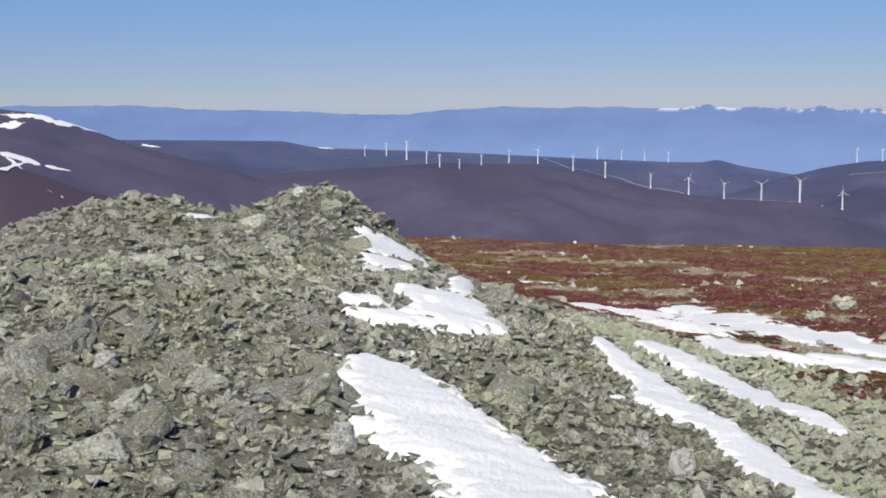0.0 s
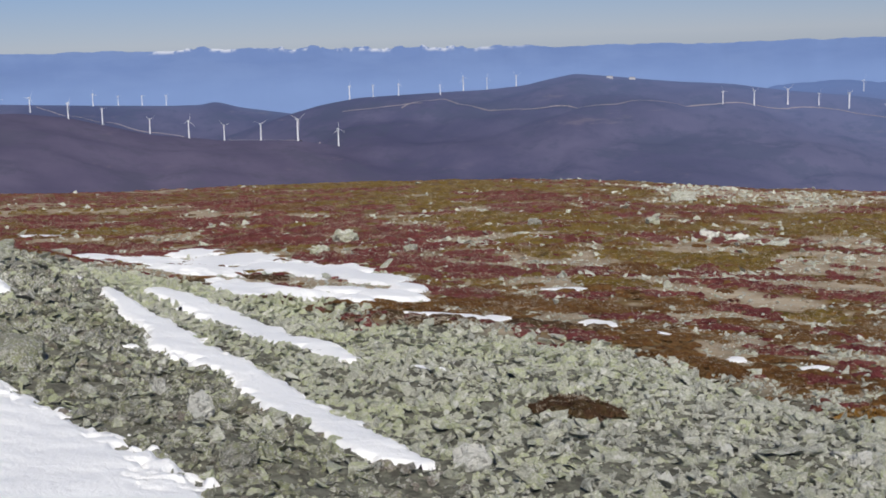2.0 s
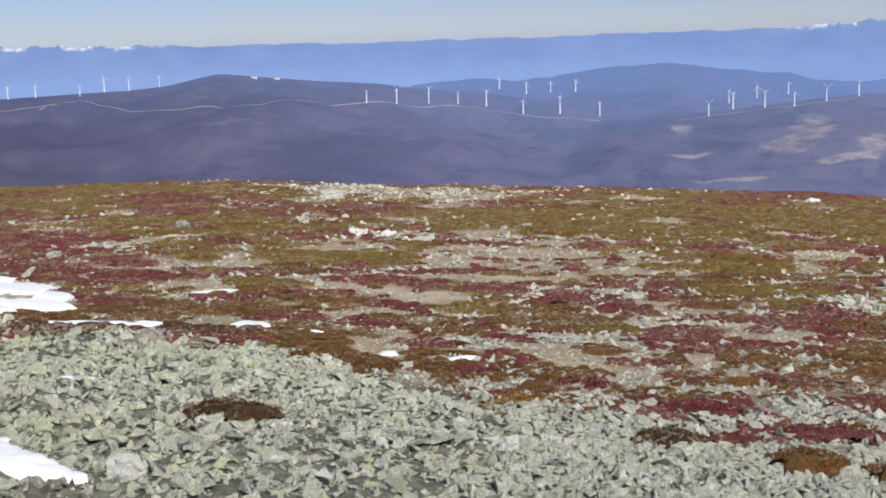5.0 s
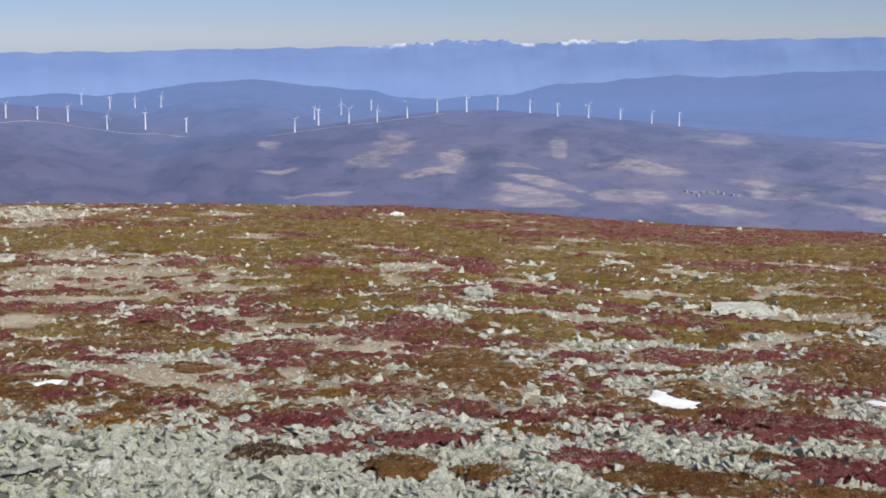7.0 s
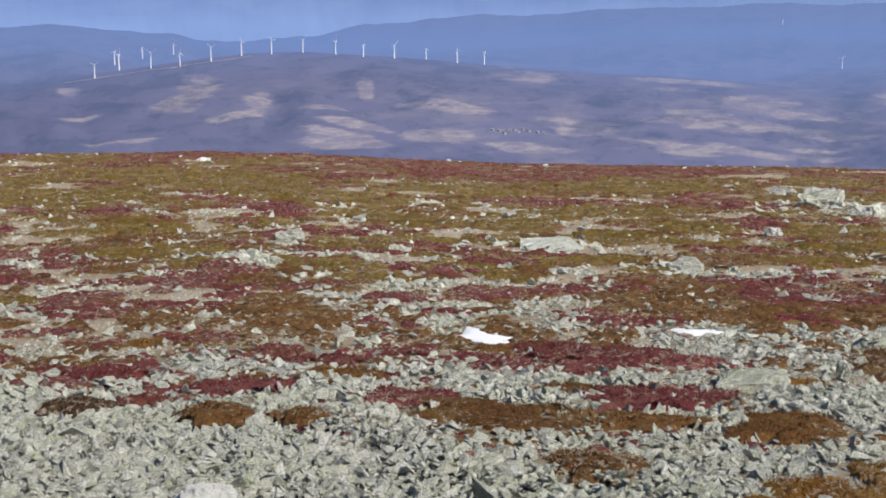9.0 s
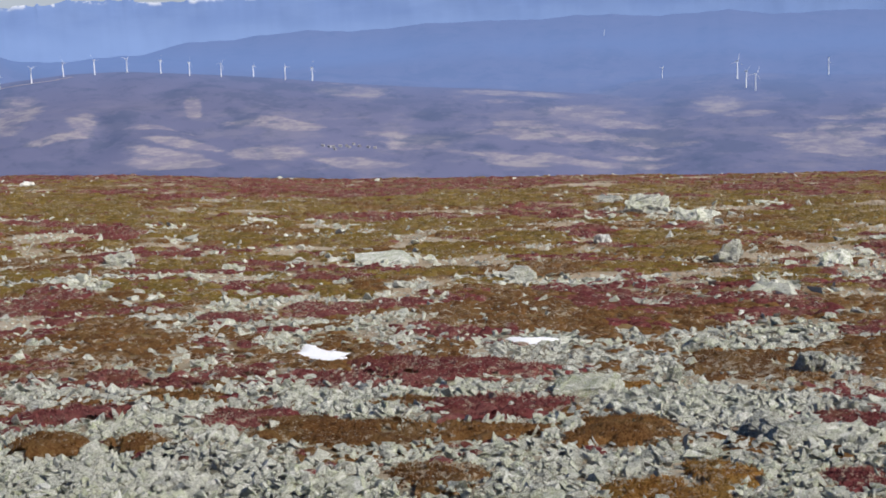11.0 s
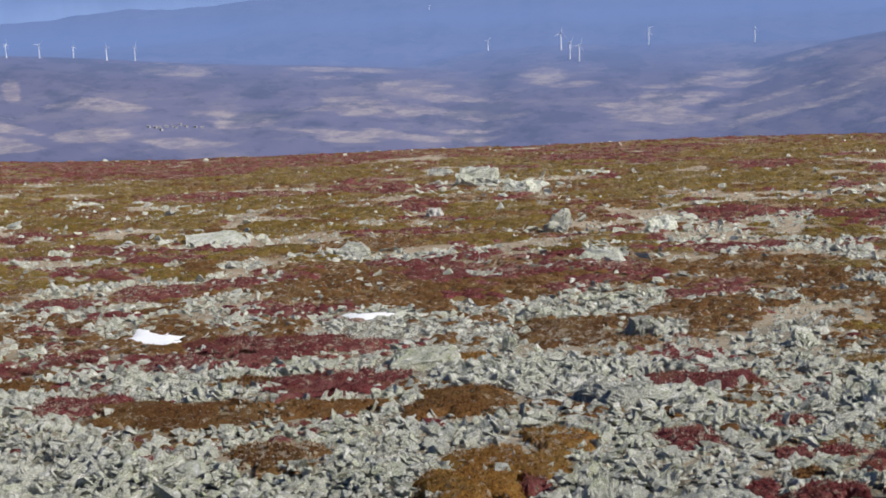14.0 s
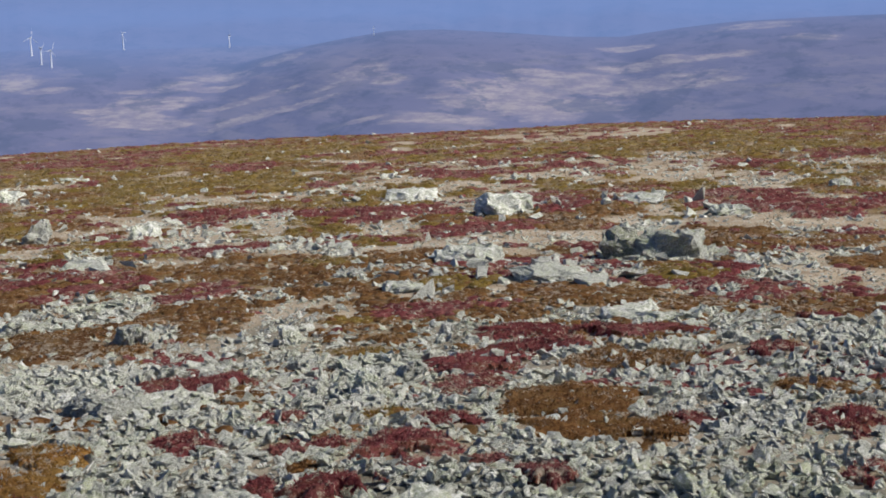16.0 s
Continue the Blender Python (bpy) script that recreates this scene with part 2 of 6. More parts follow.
def snow_material():
    n = Nodes("old_snow", 0.55, 0.3)
    tone = n.mix(n.ramp(n.noise(2.2, 5, 0.7), 0.4, 0.75), (0.93, 0.93, 0.935), (0.97, 0.965, 0.96))
    tone = n.mix(n.ramp(n.noise(17, 5, 0.75), 0.62, 0.75, 0, 0.5), tone, (0.66, 0.66, 0.68))
    n.bump(n.math("ADD", n.noise(3.5, 5, 0.65), n.math("MULTIPLY", n.noise(13, 5, 0.7, (1, 0.5, 1)), 0.5)), 0.6, 0.06)
    return n.done(tone)


def plain_material(name, colour, rough=0.5, metal=0.0, vary=0.15, scale=0.4):
    n = Nodes(name, rough, 0.4)
    n.out.inputs["Metallic"].default_value = metal
    return n.done(n.mix(n.ramp(n.noise(scale, 4), 0.3, 0.7), tuple(c * (1 - vary) for c in colour), colour))


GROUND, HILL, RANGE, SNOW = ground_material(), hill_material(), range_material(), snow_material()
WHITE_PAINT = plain_material("turbine_white", (0.82, 0.83, 0.85), 0.4)
GREY_PAINT = plain_material("nacelle_grey", (0.70, 0.71, 0.74), 0.4)
TRACK = plain_material("pale_gravel", (0.37, 0.33, 0.36), 0.95, 0, 0.3, 0.02)
PLASTER = plain_material("white_plaster", (0.52, 0.51, 0.53), 0.9)
GREY_WALL = plain_material("grey_wall", (0.34, 0.34, 0.36), 0.9)
ROOF = plain_material("grey_slate", (0.30, 0.29, 0.32), 0.7)


# ---- mesh helpers ----
def mesh_from(name, verts, faces, material, smooth=False):
    """A mesh from numpy arrays of corners and of triangles or quads."""
    me = bpy.data.meshes.new(name)
    verts, faces = np.asarray(verts, np.float32), np.asarray(faces, np.int32)
    me.vertices.add(len(verts))
    me.vertices.foreach_set("co", verts.ravel())
    k = faces.shape[1]
    me.loops.add(faces.size)
    me.loops.foreach_set("vertex_index", faces.ravel())
    me.polygons.add(len(faces))
    me.polygons.foreach_set("loop_start", np.arange(0, faces.size, k, dtype=np.int32))
    me.polygons.foreach_set("use_smooth", np.full(len(faces), smooth))
    me.materials.append(material)
    me.update(calc_edges=True)
    me.validate()
    return me


def part(name, bm, material, parent, label=""):
    me = bpy.data.meshes.new(name)
    bm.to_mesh(me)
    bm.free()
    me.materials.append(material)
    ob = new(name, me)
    ob.parent = parent
    return tagged(ob, label)


def sheet_faces(rows, cols):
    i = np.arange(rows - 1)[:, None] * cols + np.arange(cols - 1)[None, :]
    return np.stack([i, i + cols, i + cols + 1, i + 1], -1).reshape(-1, 4)


def set_mask(me, name, values):
    me.attributes.new(name, "FLOAT", "POINT").data.foreach_set("value", np.asarray(values, np.float32).ravel())

# ---- the lie of the land: near plateau, mound and far hills, in metres round the lens ----
EYE = 1.65


def lattice(ix, iy, seed):
    h = np.sin(ix * 127.1 + iy * 311.7 + seed * 74.7) * 43758.5453
    return h - np.floor(h)


def vnoise(x, y, seed=0):
    """Smooth value noise, 0 to 1."""
    ix, iy = np.floor(x), np.floor(y)
    fx, fy = x - ix, y - iy
    fx, fy = fx * fx * (3 - 2 * fx), fy * fy * (3 - 2 * fy)
    a = lattice(ix, iy, seed) * (1 - fx) + lattice(ix + 1, iy, seed) * fx
    b = lattice(ix, iy + 1, seed) * (1 - fx) + lattice(ix + 1, iy + 1, seed) * fx
    return a * (1 - fy) + b * fy


def fbm(x, y, seed=0, octaves=4):
    total, amp, norm = 0.0, 1.0, 0.0
    for k in range(octaves):
        total = total + amp * vnoise(x * 2.03 ** k + 17.3 * k, y * 2.03 ** k - 9.1 * k, seed + k)
        norm, amp = norm + amp, amp * 0.5
    return total / norm


def step(x, a, b):
    t = np.clip((x - a) / (b - a), 0, 1)
    return t * t * (3 - 2 * t)


# bearing from the first heading (clockwise) and the dip of the plateau's rim
RIM_AZ = (-180, -90, -40, -20, 0, 7, 15, 20, 25, 32, 40, 48, 52, 55, 60, 67, 75, 85, 93, 101, 109, 140, 180)
RIM_DIP = (6, 6, 6, 5.3, 5.2, 5.5, 5.5, 5.52, 5.65, 6.1, 6.36, 6.65, 6.85, 7.1, 7.42, 7.55, 7.57, 7.4, 7.27, 6.97, 6.64, 6, 6)
# humps of the rocky mound: centre, spread, height, power
HUMPS = ((-2.35, 30.17, 1.2, 2.89, 1.32, 2.03), (-8.45, 37.05, 3.34, 6.24, 2.04, 2.25),
         (-4.66, 24.45, 4.55, 11.2, 1.66, 2.49), (0.99, 19.3, 5.16, 7.4, 0.5, 1.93))


def bearing(x, y):
    return np.degrees(np.arctan2(x, y))


def ground_z(x, y):
    r = np.hypot(x, y)
    s = np.tan(np.radians(np.interp(bearing(x, y), RIM_AZ, RIM_DIP))) - 0.0215
    z = -0.9 * (1 - np.exp(-r / 8)) - s * r
    e = np.maximum(r - 105, 0)
    z = z - np.minimum(e * e * 0.0011, 1.5 + e * 0.3)
    for cx, cy, sx, sy, h, p in HUMPS:
        z = z + h * np.exp(-(np.abs((x - cx) / sx) ** p + np.abs((y - cy) / sy) ** p) / 2)
    z = z + (fbm(x * 0.22, y * 0.22, 3, 3) - 0.5) * 0.35 * step(r, 3, 14)
    return z


# far ridges: distance, fall of the front, bearings, elevation of the crest in degrees
RIDGES = (
    (1500, 0.30, (-180, -60, -25, -17, -14.3, -11.4, -8, -4, 2), (-2, -0.5, -0.9, -1.62, -2.47, -3.4, -4.6, -6, -12)),
    (3300, 0.26, (-60, -25, -17, -15.7, -14.5, -13.2, -12, -9, -5, 0), (0.8, 0.5, -0.03, -0.19, -0.58, -1.03, -1.48, -2.3, -3.5, -9)),
    (4300, 0.20, (-60, -12.8, -6.3, -5, 0, 5, 8.8, 10.2, 10.8, 11.7, 13.7, 16, 20, 30), (-1, -1.25, -1.37, -1.65, -1.85, -2.12, -2.29, -2.31, -2.19, -2.45, -2.77, -3.3, -4.5, -9)),
    (3400, 0.22, (-20, -8, 0, 3.3, 5.1, 6.4, 8.2, 11, 13.9, 15.5, 17.9, 20.1, 25, 35), (-3.6, -2.7, -2.3, -2.36, -2.6, -2.93, -3.38, -3.72, -3.83, -4.1, -4.62, -5.14, -6.5, -10)),
    (3900, 0.22, (8, 12, 13.7, 14.9, 16.4, 18, 21.3, 22.9, 23.8, 24.9, 26.5, 28.8, 31, 33.2, 35.5, 37.7, 39.9, 42.1, 45, 52, 60),
     (-4.5, -3.3, -2.77, -2.46, -2.23, -2.18, -2.1, -1.98, -1.77, -1.55, -1.72, -1.97, -2.13, -2.44, -2.66, -2.97, -3.34, -3.75, -4.4, -6, -9)),
    (3700, 0.20, (28, 34, 40, 42, 44, 46, 48, 50, 52, 54.3, 56, 59.5, 61.3, 63.5, 66, 70, 76, 85), (-10, -6, -4.6, -3.95, -3.55, -3.33, -3.1, -2.93, -2.92, -3.1, -3.24, -3.6, -3.78, -3.96, -4.1, -4.4, -5, -6.5)),
    (3900, 0.20, (54, 62, 67, 70, 71.7, 73, 75, 76.3, 79, 83, 87, 92, 100), (-10, -6, -4.7, -4.25, -3.98, -3.83, -3.73, -3.7, -3.82, -3.82, -3.82, -4.1, -5.5)),
    (3700, 0.18, (72, 82, 86.5, 88, 89.6, 91.6, 94.3, 96.5, 98.7, 100.8, 103, 106, 109, 140, 180), (-9, -4.9, -3.85, -3.6, -3.37, -3.35, -3.53, -3.71, -3.74, -3.43, -3.19, -3.04, -2.93, -2.5, -2.4)),
    (4450, 0.16, (28, 33, 35, 36.5, 37.8, 39.2, 40.2, 41.4, 42.4, 43.5, 45, 47, 47.9, 50, 52, 60, 70, 80, 110), (-3, -2.2, -2.05, -2.13, -2.1, -1.89, -1.69, -1.67, -1.6, -1.77, -1.93, -2.12, -2.36, -2.52, -2.6, -2.65, -2.7, -2.75, -2.7)),
    (4750, 0.22, (46, 49, 51.3, 52.8, 54, 55.6, 57.3, 59, 60.6, 62, 64.2, 66.4, 68.7, 69.5, 71, 73.5, 75.4, 77.4, 82, 110, 150), (-4, -2.52, -2.4, -2.26, -1.98, -1.9, -1.75, -1.6, -1.66, -1.64, -1.48, -1.5, -1.46, -1.33, -1.38, -1.46, -1.32, -1.5, -1.43, -1.4, -1.2)),
)


def crest_el(az, bearings, els):
    """Crest elevation with its corners rounded."""
    return sum(np.interp(az + d, bearings, els, left=els[0] - 6, right=els[-1] - 6) for d in (-0.18, 0, 0.18)) / 3


def hills_z(x, y):
    r, az = np.hypot(x, y), bearing(x, y)
    z = np.full(np.shape(x), -560.0)
    rough = fbm(x * 0.0021, y * 0.0021, 11, 4) - 0.5
    fine = fbm(x * 0.008, y * 0.008, 21, 3) - 0.5
    calm = 1 - 0.62 * step(az, 52, 72)
    gully = np.abs(2 * fbm(x * 0.0032 + 5, y * 0.0032, 25, 3) - 1) - 0.25
    for k, (rc, fall, bearings, els) in enumerate(RIDGES):
        knolls = (fbm(az * 1.1, az * 0 + k, 27, 3) - 0.5) * (0.16 if rc > 4400 else 0.0)
        top = rc * np.tan(np.radians(crest_el(az, bearings, els) + knolls)) + EYE
        d = np.where(r < rc, (rc - r) * fall, (r - rc) * 0.5)
        ridge = top - d * d / (d + 14) + np.minimum(d * 0.9, 60) * rough * calm + np.minimum(d * 0.8, 48) * gully * calm + np.minimum(d * 0.4, 12) * fine
        z = np.maximum(z, ridge)
    z = np.maximum(z, -560 + 80 * rough)
    edge = np.minimum(ground_z(x, y) - 0.35, -11 - (r - 150) * 0.36)
    return np.where(r < 1250, np.maximum(edge, z), z)
# ---- end of the lie of the land ----

rng = np.random.default_rng(7)


# ---- where scree, turf and bare soil lie ----
def scree_share(x, y):
    """1 on open scree, 0 off it."""
    r, az = np.hypot(x, y), bearing(x, y)
    reach = np.interp(az, (-40, -4, -2, 0, 3, 6, 10, 15, 20, 29, 41, 50, 60, 112), (60, 60, 36, 31, 27, 22.5, 20.0, 18.3, 16.6, 14.9, 12.2, 10.2, 8.6, 8.4))
    return step(reach * (0.86 + 0.28 * fbm(x * 0.5, y * 0.5, 31, 3)) - r, -0.5, 0.6)


ROCK_AREAS, SAND_AREAS, MATS = [], [], []


def spread_field(x, y, spots):
    """How deep a point lies in the best of some oval spots (1 in the middle, 0 on the edge), and which one that is."""
    best, which = np.full(np.shape(x), -2.0), np.full(np.shape(x), -1)
    for i, (cx, cy, w, d) in enumerate(spots):
        reach = 0.9 * max(w, d)
        close = (np.abs(x - cx) < reach) & (np.abs(y - cy) < reach)
        if not close.any():
            continue
        b = math.atan2(cx, cy)
        px, py = x[close] - cx, y[close] - cy
        u, v = px * math.cos(b) - py * math.sin(b), px * math.sin(b) + py * math.cos(b)
        k = 1 - np.sqrt((2 * u / w) ** 2 + (2 * v / d) ** 2)
        better = k > best[close]
        at = np.nonzero(close)
        at = tuple(axis[better] for axis in at)
        best[at], which[at] = k[better], i
    return best, which


def ragged(x, y, seed):
    """Noise that breaks up the edges of patches, stretched as they are."""
    return fbm(bearing(x, y) * 0.8, np.log(np.hypot(x, y) + 0.1) * 15, seed, 5) - 0.5


def rock_area(x, y, w, d):
    """A spread of broken stones that many metres across and deep."""
    ROCK_AREAS.append((x, y, w, d))


rock_area(10.6, 60.4, 1.4, 8.9)
rock_area(24.2, 72.4, 1.8, 7.0)
rock_area(28.2, 75.4, 1.9, 8.0)
rock_area(46.2, 80.0, 9.4, 34.0)
rock_area(10.8, 61.2, 1.9, 12.1)
rock_area(13.2, 34.3, 1.3, 4.4)
rock_area(12.4, 30.5, 0.8, 1.0)
rock_area(48.9, 73.1, 8.3, 36.4)
rock_area(57.4, 76.3, 3.7, 14.5)
rock_area(57.6, 65.2, 5.1, 5.5)
rock_area(31.0, 33.7, 1.1, 6.9)
rock_area(14.6, 24.7, 1.0, 3.8)
rock_area(15.8, 20.7, 0.6, 1.7)
rock_area(12.2, 18.8, 0.4, 1.5)
rock_area(18.4, 15.3, 0.7, 1.5)
rock_area(11.2, 17.4, 0.5, 1.5)
rock_area(12.2, 14.3, 0.4, 0.9)
rock_area(11.2, 14.8, 0.4, 0.9)
rock_area(13.0, 11.8, 0.6, 0.5)
rock_area(8.9, 13.5, 0.5, 0.4)
rock_area(40.1, 26.3, 1.5, 4.7)
rock_area(34.0, 25.7, 1.2, 2.3)
rock_area(48.2, 22.0, 1.2, 4.5)
rock_area(30.4, 22.3, 1.2, 2.8)
rock_area(24.9, 19.8, 0.7, 1.6)
rock_area(40.1, 23.1, 0.7, 3.3)
rock_area(22.8, 15.4, 0.4, 1.5)
rock_area(28.2, 15.2, 1.3, 1.6)
rock_area(45.7, 16.3, 1.0, 4.1)
rock_area(31.0, 12.6, 0.8, 0.9)
rock_area(18.2, 15.3, 0.7, 1.5)
rock_area(21.9, 11.5, 0.8, 1.0)
rock_area(24.7, 10.4, 0.8, 1.4)
rock_area(24.2, 9.0, 1.1, 1.8)
rock_area(17.4, 12.3, 0.6, 0.7)
rock_area(18.4, 11.9, 0.5, 1.1)
rock_area(15.6, 12.1, 0.6, 0.9)
rock_area(14.8, 9.4, 0.7, 1.9)
rock_area(15.5, 8.1, 0.7, 1.4)
rock_area(12.8, 9.2, 0.4, 0.5)
rock_area(15.3, 6.8, 0.5, 1.3)
rock_area(16.0, 6.0, 0.9, 1.1)
rock_area(10.4, 9.4, 1.0, 1.5)
rock_area(9.5, 7.6, 1.0, 1.3)
rock_area(11.0, 6.5, 1.0, 1.1)
rock_area(12.9, 4.9, 0.8, 1.0)
rock_area(53.6, 16.8, 2.9, 5.9)
rock_area(44.9, 12.4, 1.3, 2.7)
rock_area(63.0, 22.1, 1.3, 8.3)
rock_area(73.2, 18.3, 1.2, 5.5)
rock_area(57.7, 13.5, 1.2, 3.7)
rock_area(56.0, 9.4, 0.9, 2.1)
rock_area(31.6, 12.7, 0.9, 2.2)
rock_area(28.7, 7.0, 0.8, 1.2)
rock_area(31.9, 5.5, 2.0, 4.8)
rock_area(24.3, 8.7, 1.3, 2.1)
rock_area(24.5, 10.4, 0.8, 1.7)
rock_area(23.6, 5.2, 0.9, 0.9)
rock_area(21.3, 6.7, 0.8, 1.6)
rock_area(19.3, 4.4, 1.1, 1.1)
rock_area(20.5, 3.4, 0.7, 0.7)
rock_area(17.5, 4.4, 2.8, 2.7)
rock_area(14.7, 4.6, 1.0, 2.6)
rock_area(15.3, 2.7, 0.6, 1.6)
rock_area(12.7, 4.9, 0.6, 1.1)
rock_area(12.1, 3.0, 2.5, 2.8)
rock_area(11.4, 6.0, 1.0, 1.4)
rock_area(9.2, 7.5, 0.7, 1.5)
rock_area(10.7, 6.1, 1.3, 1.1)
rock_area(75.2, 0.1, 1.8, 4.0)
rock_area(89.6, -5.7, 4.9, 10.1)
rock_area(86.7, -11.6, 2.1, 7.6)
rock_area(45.8, 0.4, 0.9, 2.1)
rock_area(43.0, -3.2, 1.7, 3.0)
rock_area(37.8, -0.8, 0.7, 1.1)
rock_area(31.0, -1.4, 0.7, 1.7)
rock_area(31.8, 5.6, 1.3, 4.5)
rock_area(29.3, 4.1, 1.3, 3.6)
rock_area(32.0, 3.0, 1.5, 5.3)
rock_area(27.8, 0.7, 0.7, 1.7)
rock_area(23.7, 1.4, 0.8, 1.8)
rock_area(21.9, -1.0, 0.9, 1.4)
rock_area(22.8, -2.2, 0.5, 0.7)
rock_area(20.2, 0.8, 0.7, 1.4)
rock_area(18.2, -0.0, 0.7, 0.9)
rock_area(18.4, -1.8, 0.9, 1.3)
rock_area(17.6, -2.4, 0.4, 0.8)
rock_area(15.1, -0.6, 0.9, 1.0)
rock_area(15.0, 1.4, 1.0, 1.8)
rock_area(15.5, -1.9, 0.9, 1.2)
rock_area(8.8, -0.9, 0.4, 0.7)
rock_area(10.9, 2.2, 1.1, 1.9)
rock_area(11.0, 0.6, 0.7, 1.9)
rock_area(13.6, 1.6, 1.4, 1.6)
rock_area(15.3, 6.0, 1.9, 3.2)
rock_area(18.8, 4.2, 1.5, 1.8)
rock_area(85.5, -14.1, 4.8, 21.3)
rock_area(44.4, -9.3, 1.4, 2.2)
rock_area(33.8, -5.6, 1.2, 4.4)
rock_area(28.8, -6.5, 0.6, 1.5)
rock_area(25.8, -8.2, 0.5, 0.8)
rock_area(20.9, -6.7, 0.8, 1.5)
rock_area(19.6, -4.8, 0.5, 1.4)
rock_area(20.7, -4.0, 0.6, 1.4)
rock_area(21.0, -3.1, 0.8, 1.4)
rock_area(18.6, -3.0, 0.4, 1.4)
rock_area(17.8, -4.7, 0.8, 1.3)
rock_area(16.7, -3.8, 0.4, 0.9)
rock_area(14.4, -3.1, 1.2, 2.0)
rock_area(13.4, -4.1, 1.0, 1.2)
rock_area(11.3, -3.1, 0.6, 0.5)
rock_area(9.3, -2.3, 0.8, 1.4)


def sand_area(x, y, w, d):
    """Bare gravelly soil."""
    SAND_AREAS.append((x, y, w, d))


sand_area(3.6, 79.4, 6.2, 9.6)
sand_area(8.8, 71.1, 7.9, 3.5)
sand_area(3.7, 44.6, 2.1, 1.8)
sand_area(11.9, 58.3, 2.8, 4.0)
sand_area(15.7, 48.9, 2.6, 4.3)
sand_area(14.5, 56.0, 2.5, 3.0)
sand_area(9.1, 48.4, 2.3, 6.0)
sand_area(16.0, 33.4, 1.2, 3.0)
sand_area(9.6, 23.0, 0.9, 2.1)
sand_area(8.8, 20.9, 0.5, 2.8)
sand_area(21.4, 28.8, 5.6, 10.0)
sand_area(18.9, 33.7, 2.6, 4.0)
sand_area(12.8, 21.6, 1.2, 1.8)
sand_area(9.8, 22.4, 1.3, 2.0)
sand_area(21.3, 24.9, 1.0, 3.1)
sand_area(27.8, 17.8, 1.2, 2.5)
sand_area(28.6, 12.8, 1.2, 1.4)
sand_area(8.4, 6.1, 0.3, 0.5)
sand_area(24.1, 7.0, 1.3, 1.1)
sand_area(80.2, -8.1, 5.1, 16.7)
sand_area(43.8, -4.9, 2.6, 6.4)
sand_area(22.7, 3.9, 1.5, 1.4)
sand_area(22.1, -1.8, 0.9, 1.1)
sand_area(18.5, 1.9, 0.5, 2.0)
sand_area(11.9, -1.2, 0.6, 1.0)
sand_area(8.4, 1.8, 0.4, 0.3)
sand_area(12.2, 2.7, 0.4, 0.6)
sand_area(49.9, -9.0, 3.4, 16.6)
sand_area(41.3, -9.9, 2.7, 3.7)
sand_area(11.1, -2.5, 0.7, 1.1)


def mat(kind, x, y, w, d):
    """A low mat of one kind of heath, that many metres across and deep."""
    MATS.append((kind, x, y, w, d))


mat("red", 2.4, 108.3, 6.8, 0.1)
mat("red", 4.5, 66.8, 5.2, 5.2)
mat("red", 8.8, 87.5, 6.9, 10.4)
mat("red", 7.0, 56.4, 5.3, 6.7)
mat("red", 8.9, 47.5, 1.9, 4.9)
mat("red", 9.9, 43.3, 3.5, 7.5)
mat("olive", 32.6, 87.4, 14.6, 21.4)
mat("red", 3.7, 40.9, 2.4, 3.3)
mat("red", 5.3, 38.5, 1.5, 2.0)
mat("red", 12.4, 38.5, 2.5, 5.7)
mat("olive", 20.3, 82.6, 6.7, 6.8)
mat("red", 17.0, 59.1, 4.8, 5.6)
mat("olive", 21.3, 66.3, 4.4, 8.8)
mat("red", 1.7, 95.2, 4.5, 10.3)
mat("olive", 37.2, 97.0, 20.4, 0.1)
mat("olive", 28.0, 102.9, 9.2, 19.7)
mat("red", 20.8, 85.3, 7.6, 13.6)
mat("red", 28.2, 87.6, 6.5, 10.6)
mat("red", 29.7, 72.4, 4.9, 8.2)
mat("olive", 18.5, 65.2, 4.0, 7.0)
mat("olive", 20.4, 58.7, 3.9, 4.2)
mat("red", 14.0, 70.0, 3.4, 9.7)
mat("red", 23.4, 55.8, 2.8, 4.9)
mat("olive", 18.3, 47.7, 2.4, 3.7)
mat("red", 12.1, 52.6, 2.3, 9.0)
mat("red", 12.6, 44.7, 2.2, 6.3)
mat("olive", 22.5, 47.8, 3.3, 6.6)
mat("olive", 20.1, 40.5, 1.6, 3.7)
mat("red", 19.4, 36.6, 1.5, 3.0)
mat("red", 13.2, 40.8, 2.2, 5.1)
mat("red", 14.4, 38.7, 1.6, 1.5)
mat("red", 8.4, 40.0, 2.1, 3.0)
mat("red", 10.4, 32.4, 1.9, 5.5)
mat("red", 11.3, 29.6, 1.6, 3.6)
mat("olive", 14.6, 34.5, 1.8, 2.7)
mat("olive", 13.7, 31.1, 1.2, 1.3)
mat("olive", 16.3, 30.6, 3.0, 5.0)
mat("red", 8.9, 27.4, 1.8, 3.8)
mat("red", 9.6, 25.1, 2.1, 3.5)
mat("brown", 13.8, 26.6, 1.6, 3.8)
mat("red", 7.4, 20.0, 0.9, 2.1)
mat("red", 9.3, 20.0, 1.0, 1.1)
mat("olive", 11.1, 22.1, 1.2, 2.1)
mat("brown", 10.3, 19.7, 0.9, 1.0)
mat("red", 8.3, 29.5, 1.2, 2.6)
mat("dark", 4.3, 18.1, 1.1, 1.8)
mat("dark", 4.5, 17.1, 1.0, 0.9)
mat("dark", 5.4, 16.0, 1.1, 1.0)
mat("dark", 7.0, 15.7, 1.2, 0.7)
mat("dark", 3.3, 19.7, 0.5, 1.8)
mat("dark", 4.8, 22.0, 0.7, 1.1)
mat("brown", 6.8, 17.8, 0.7, 0.9)
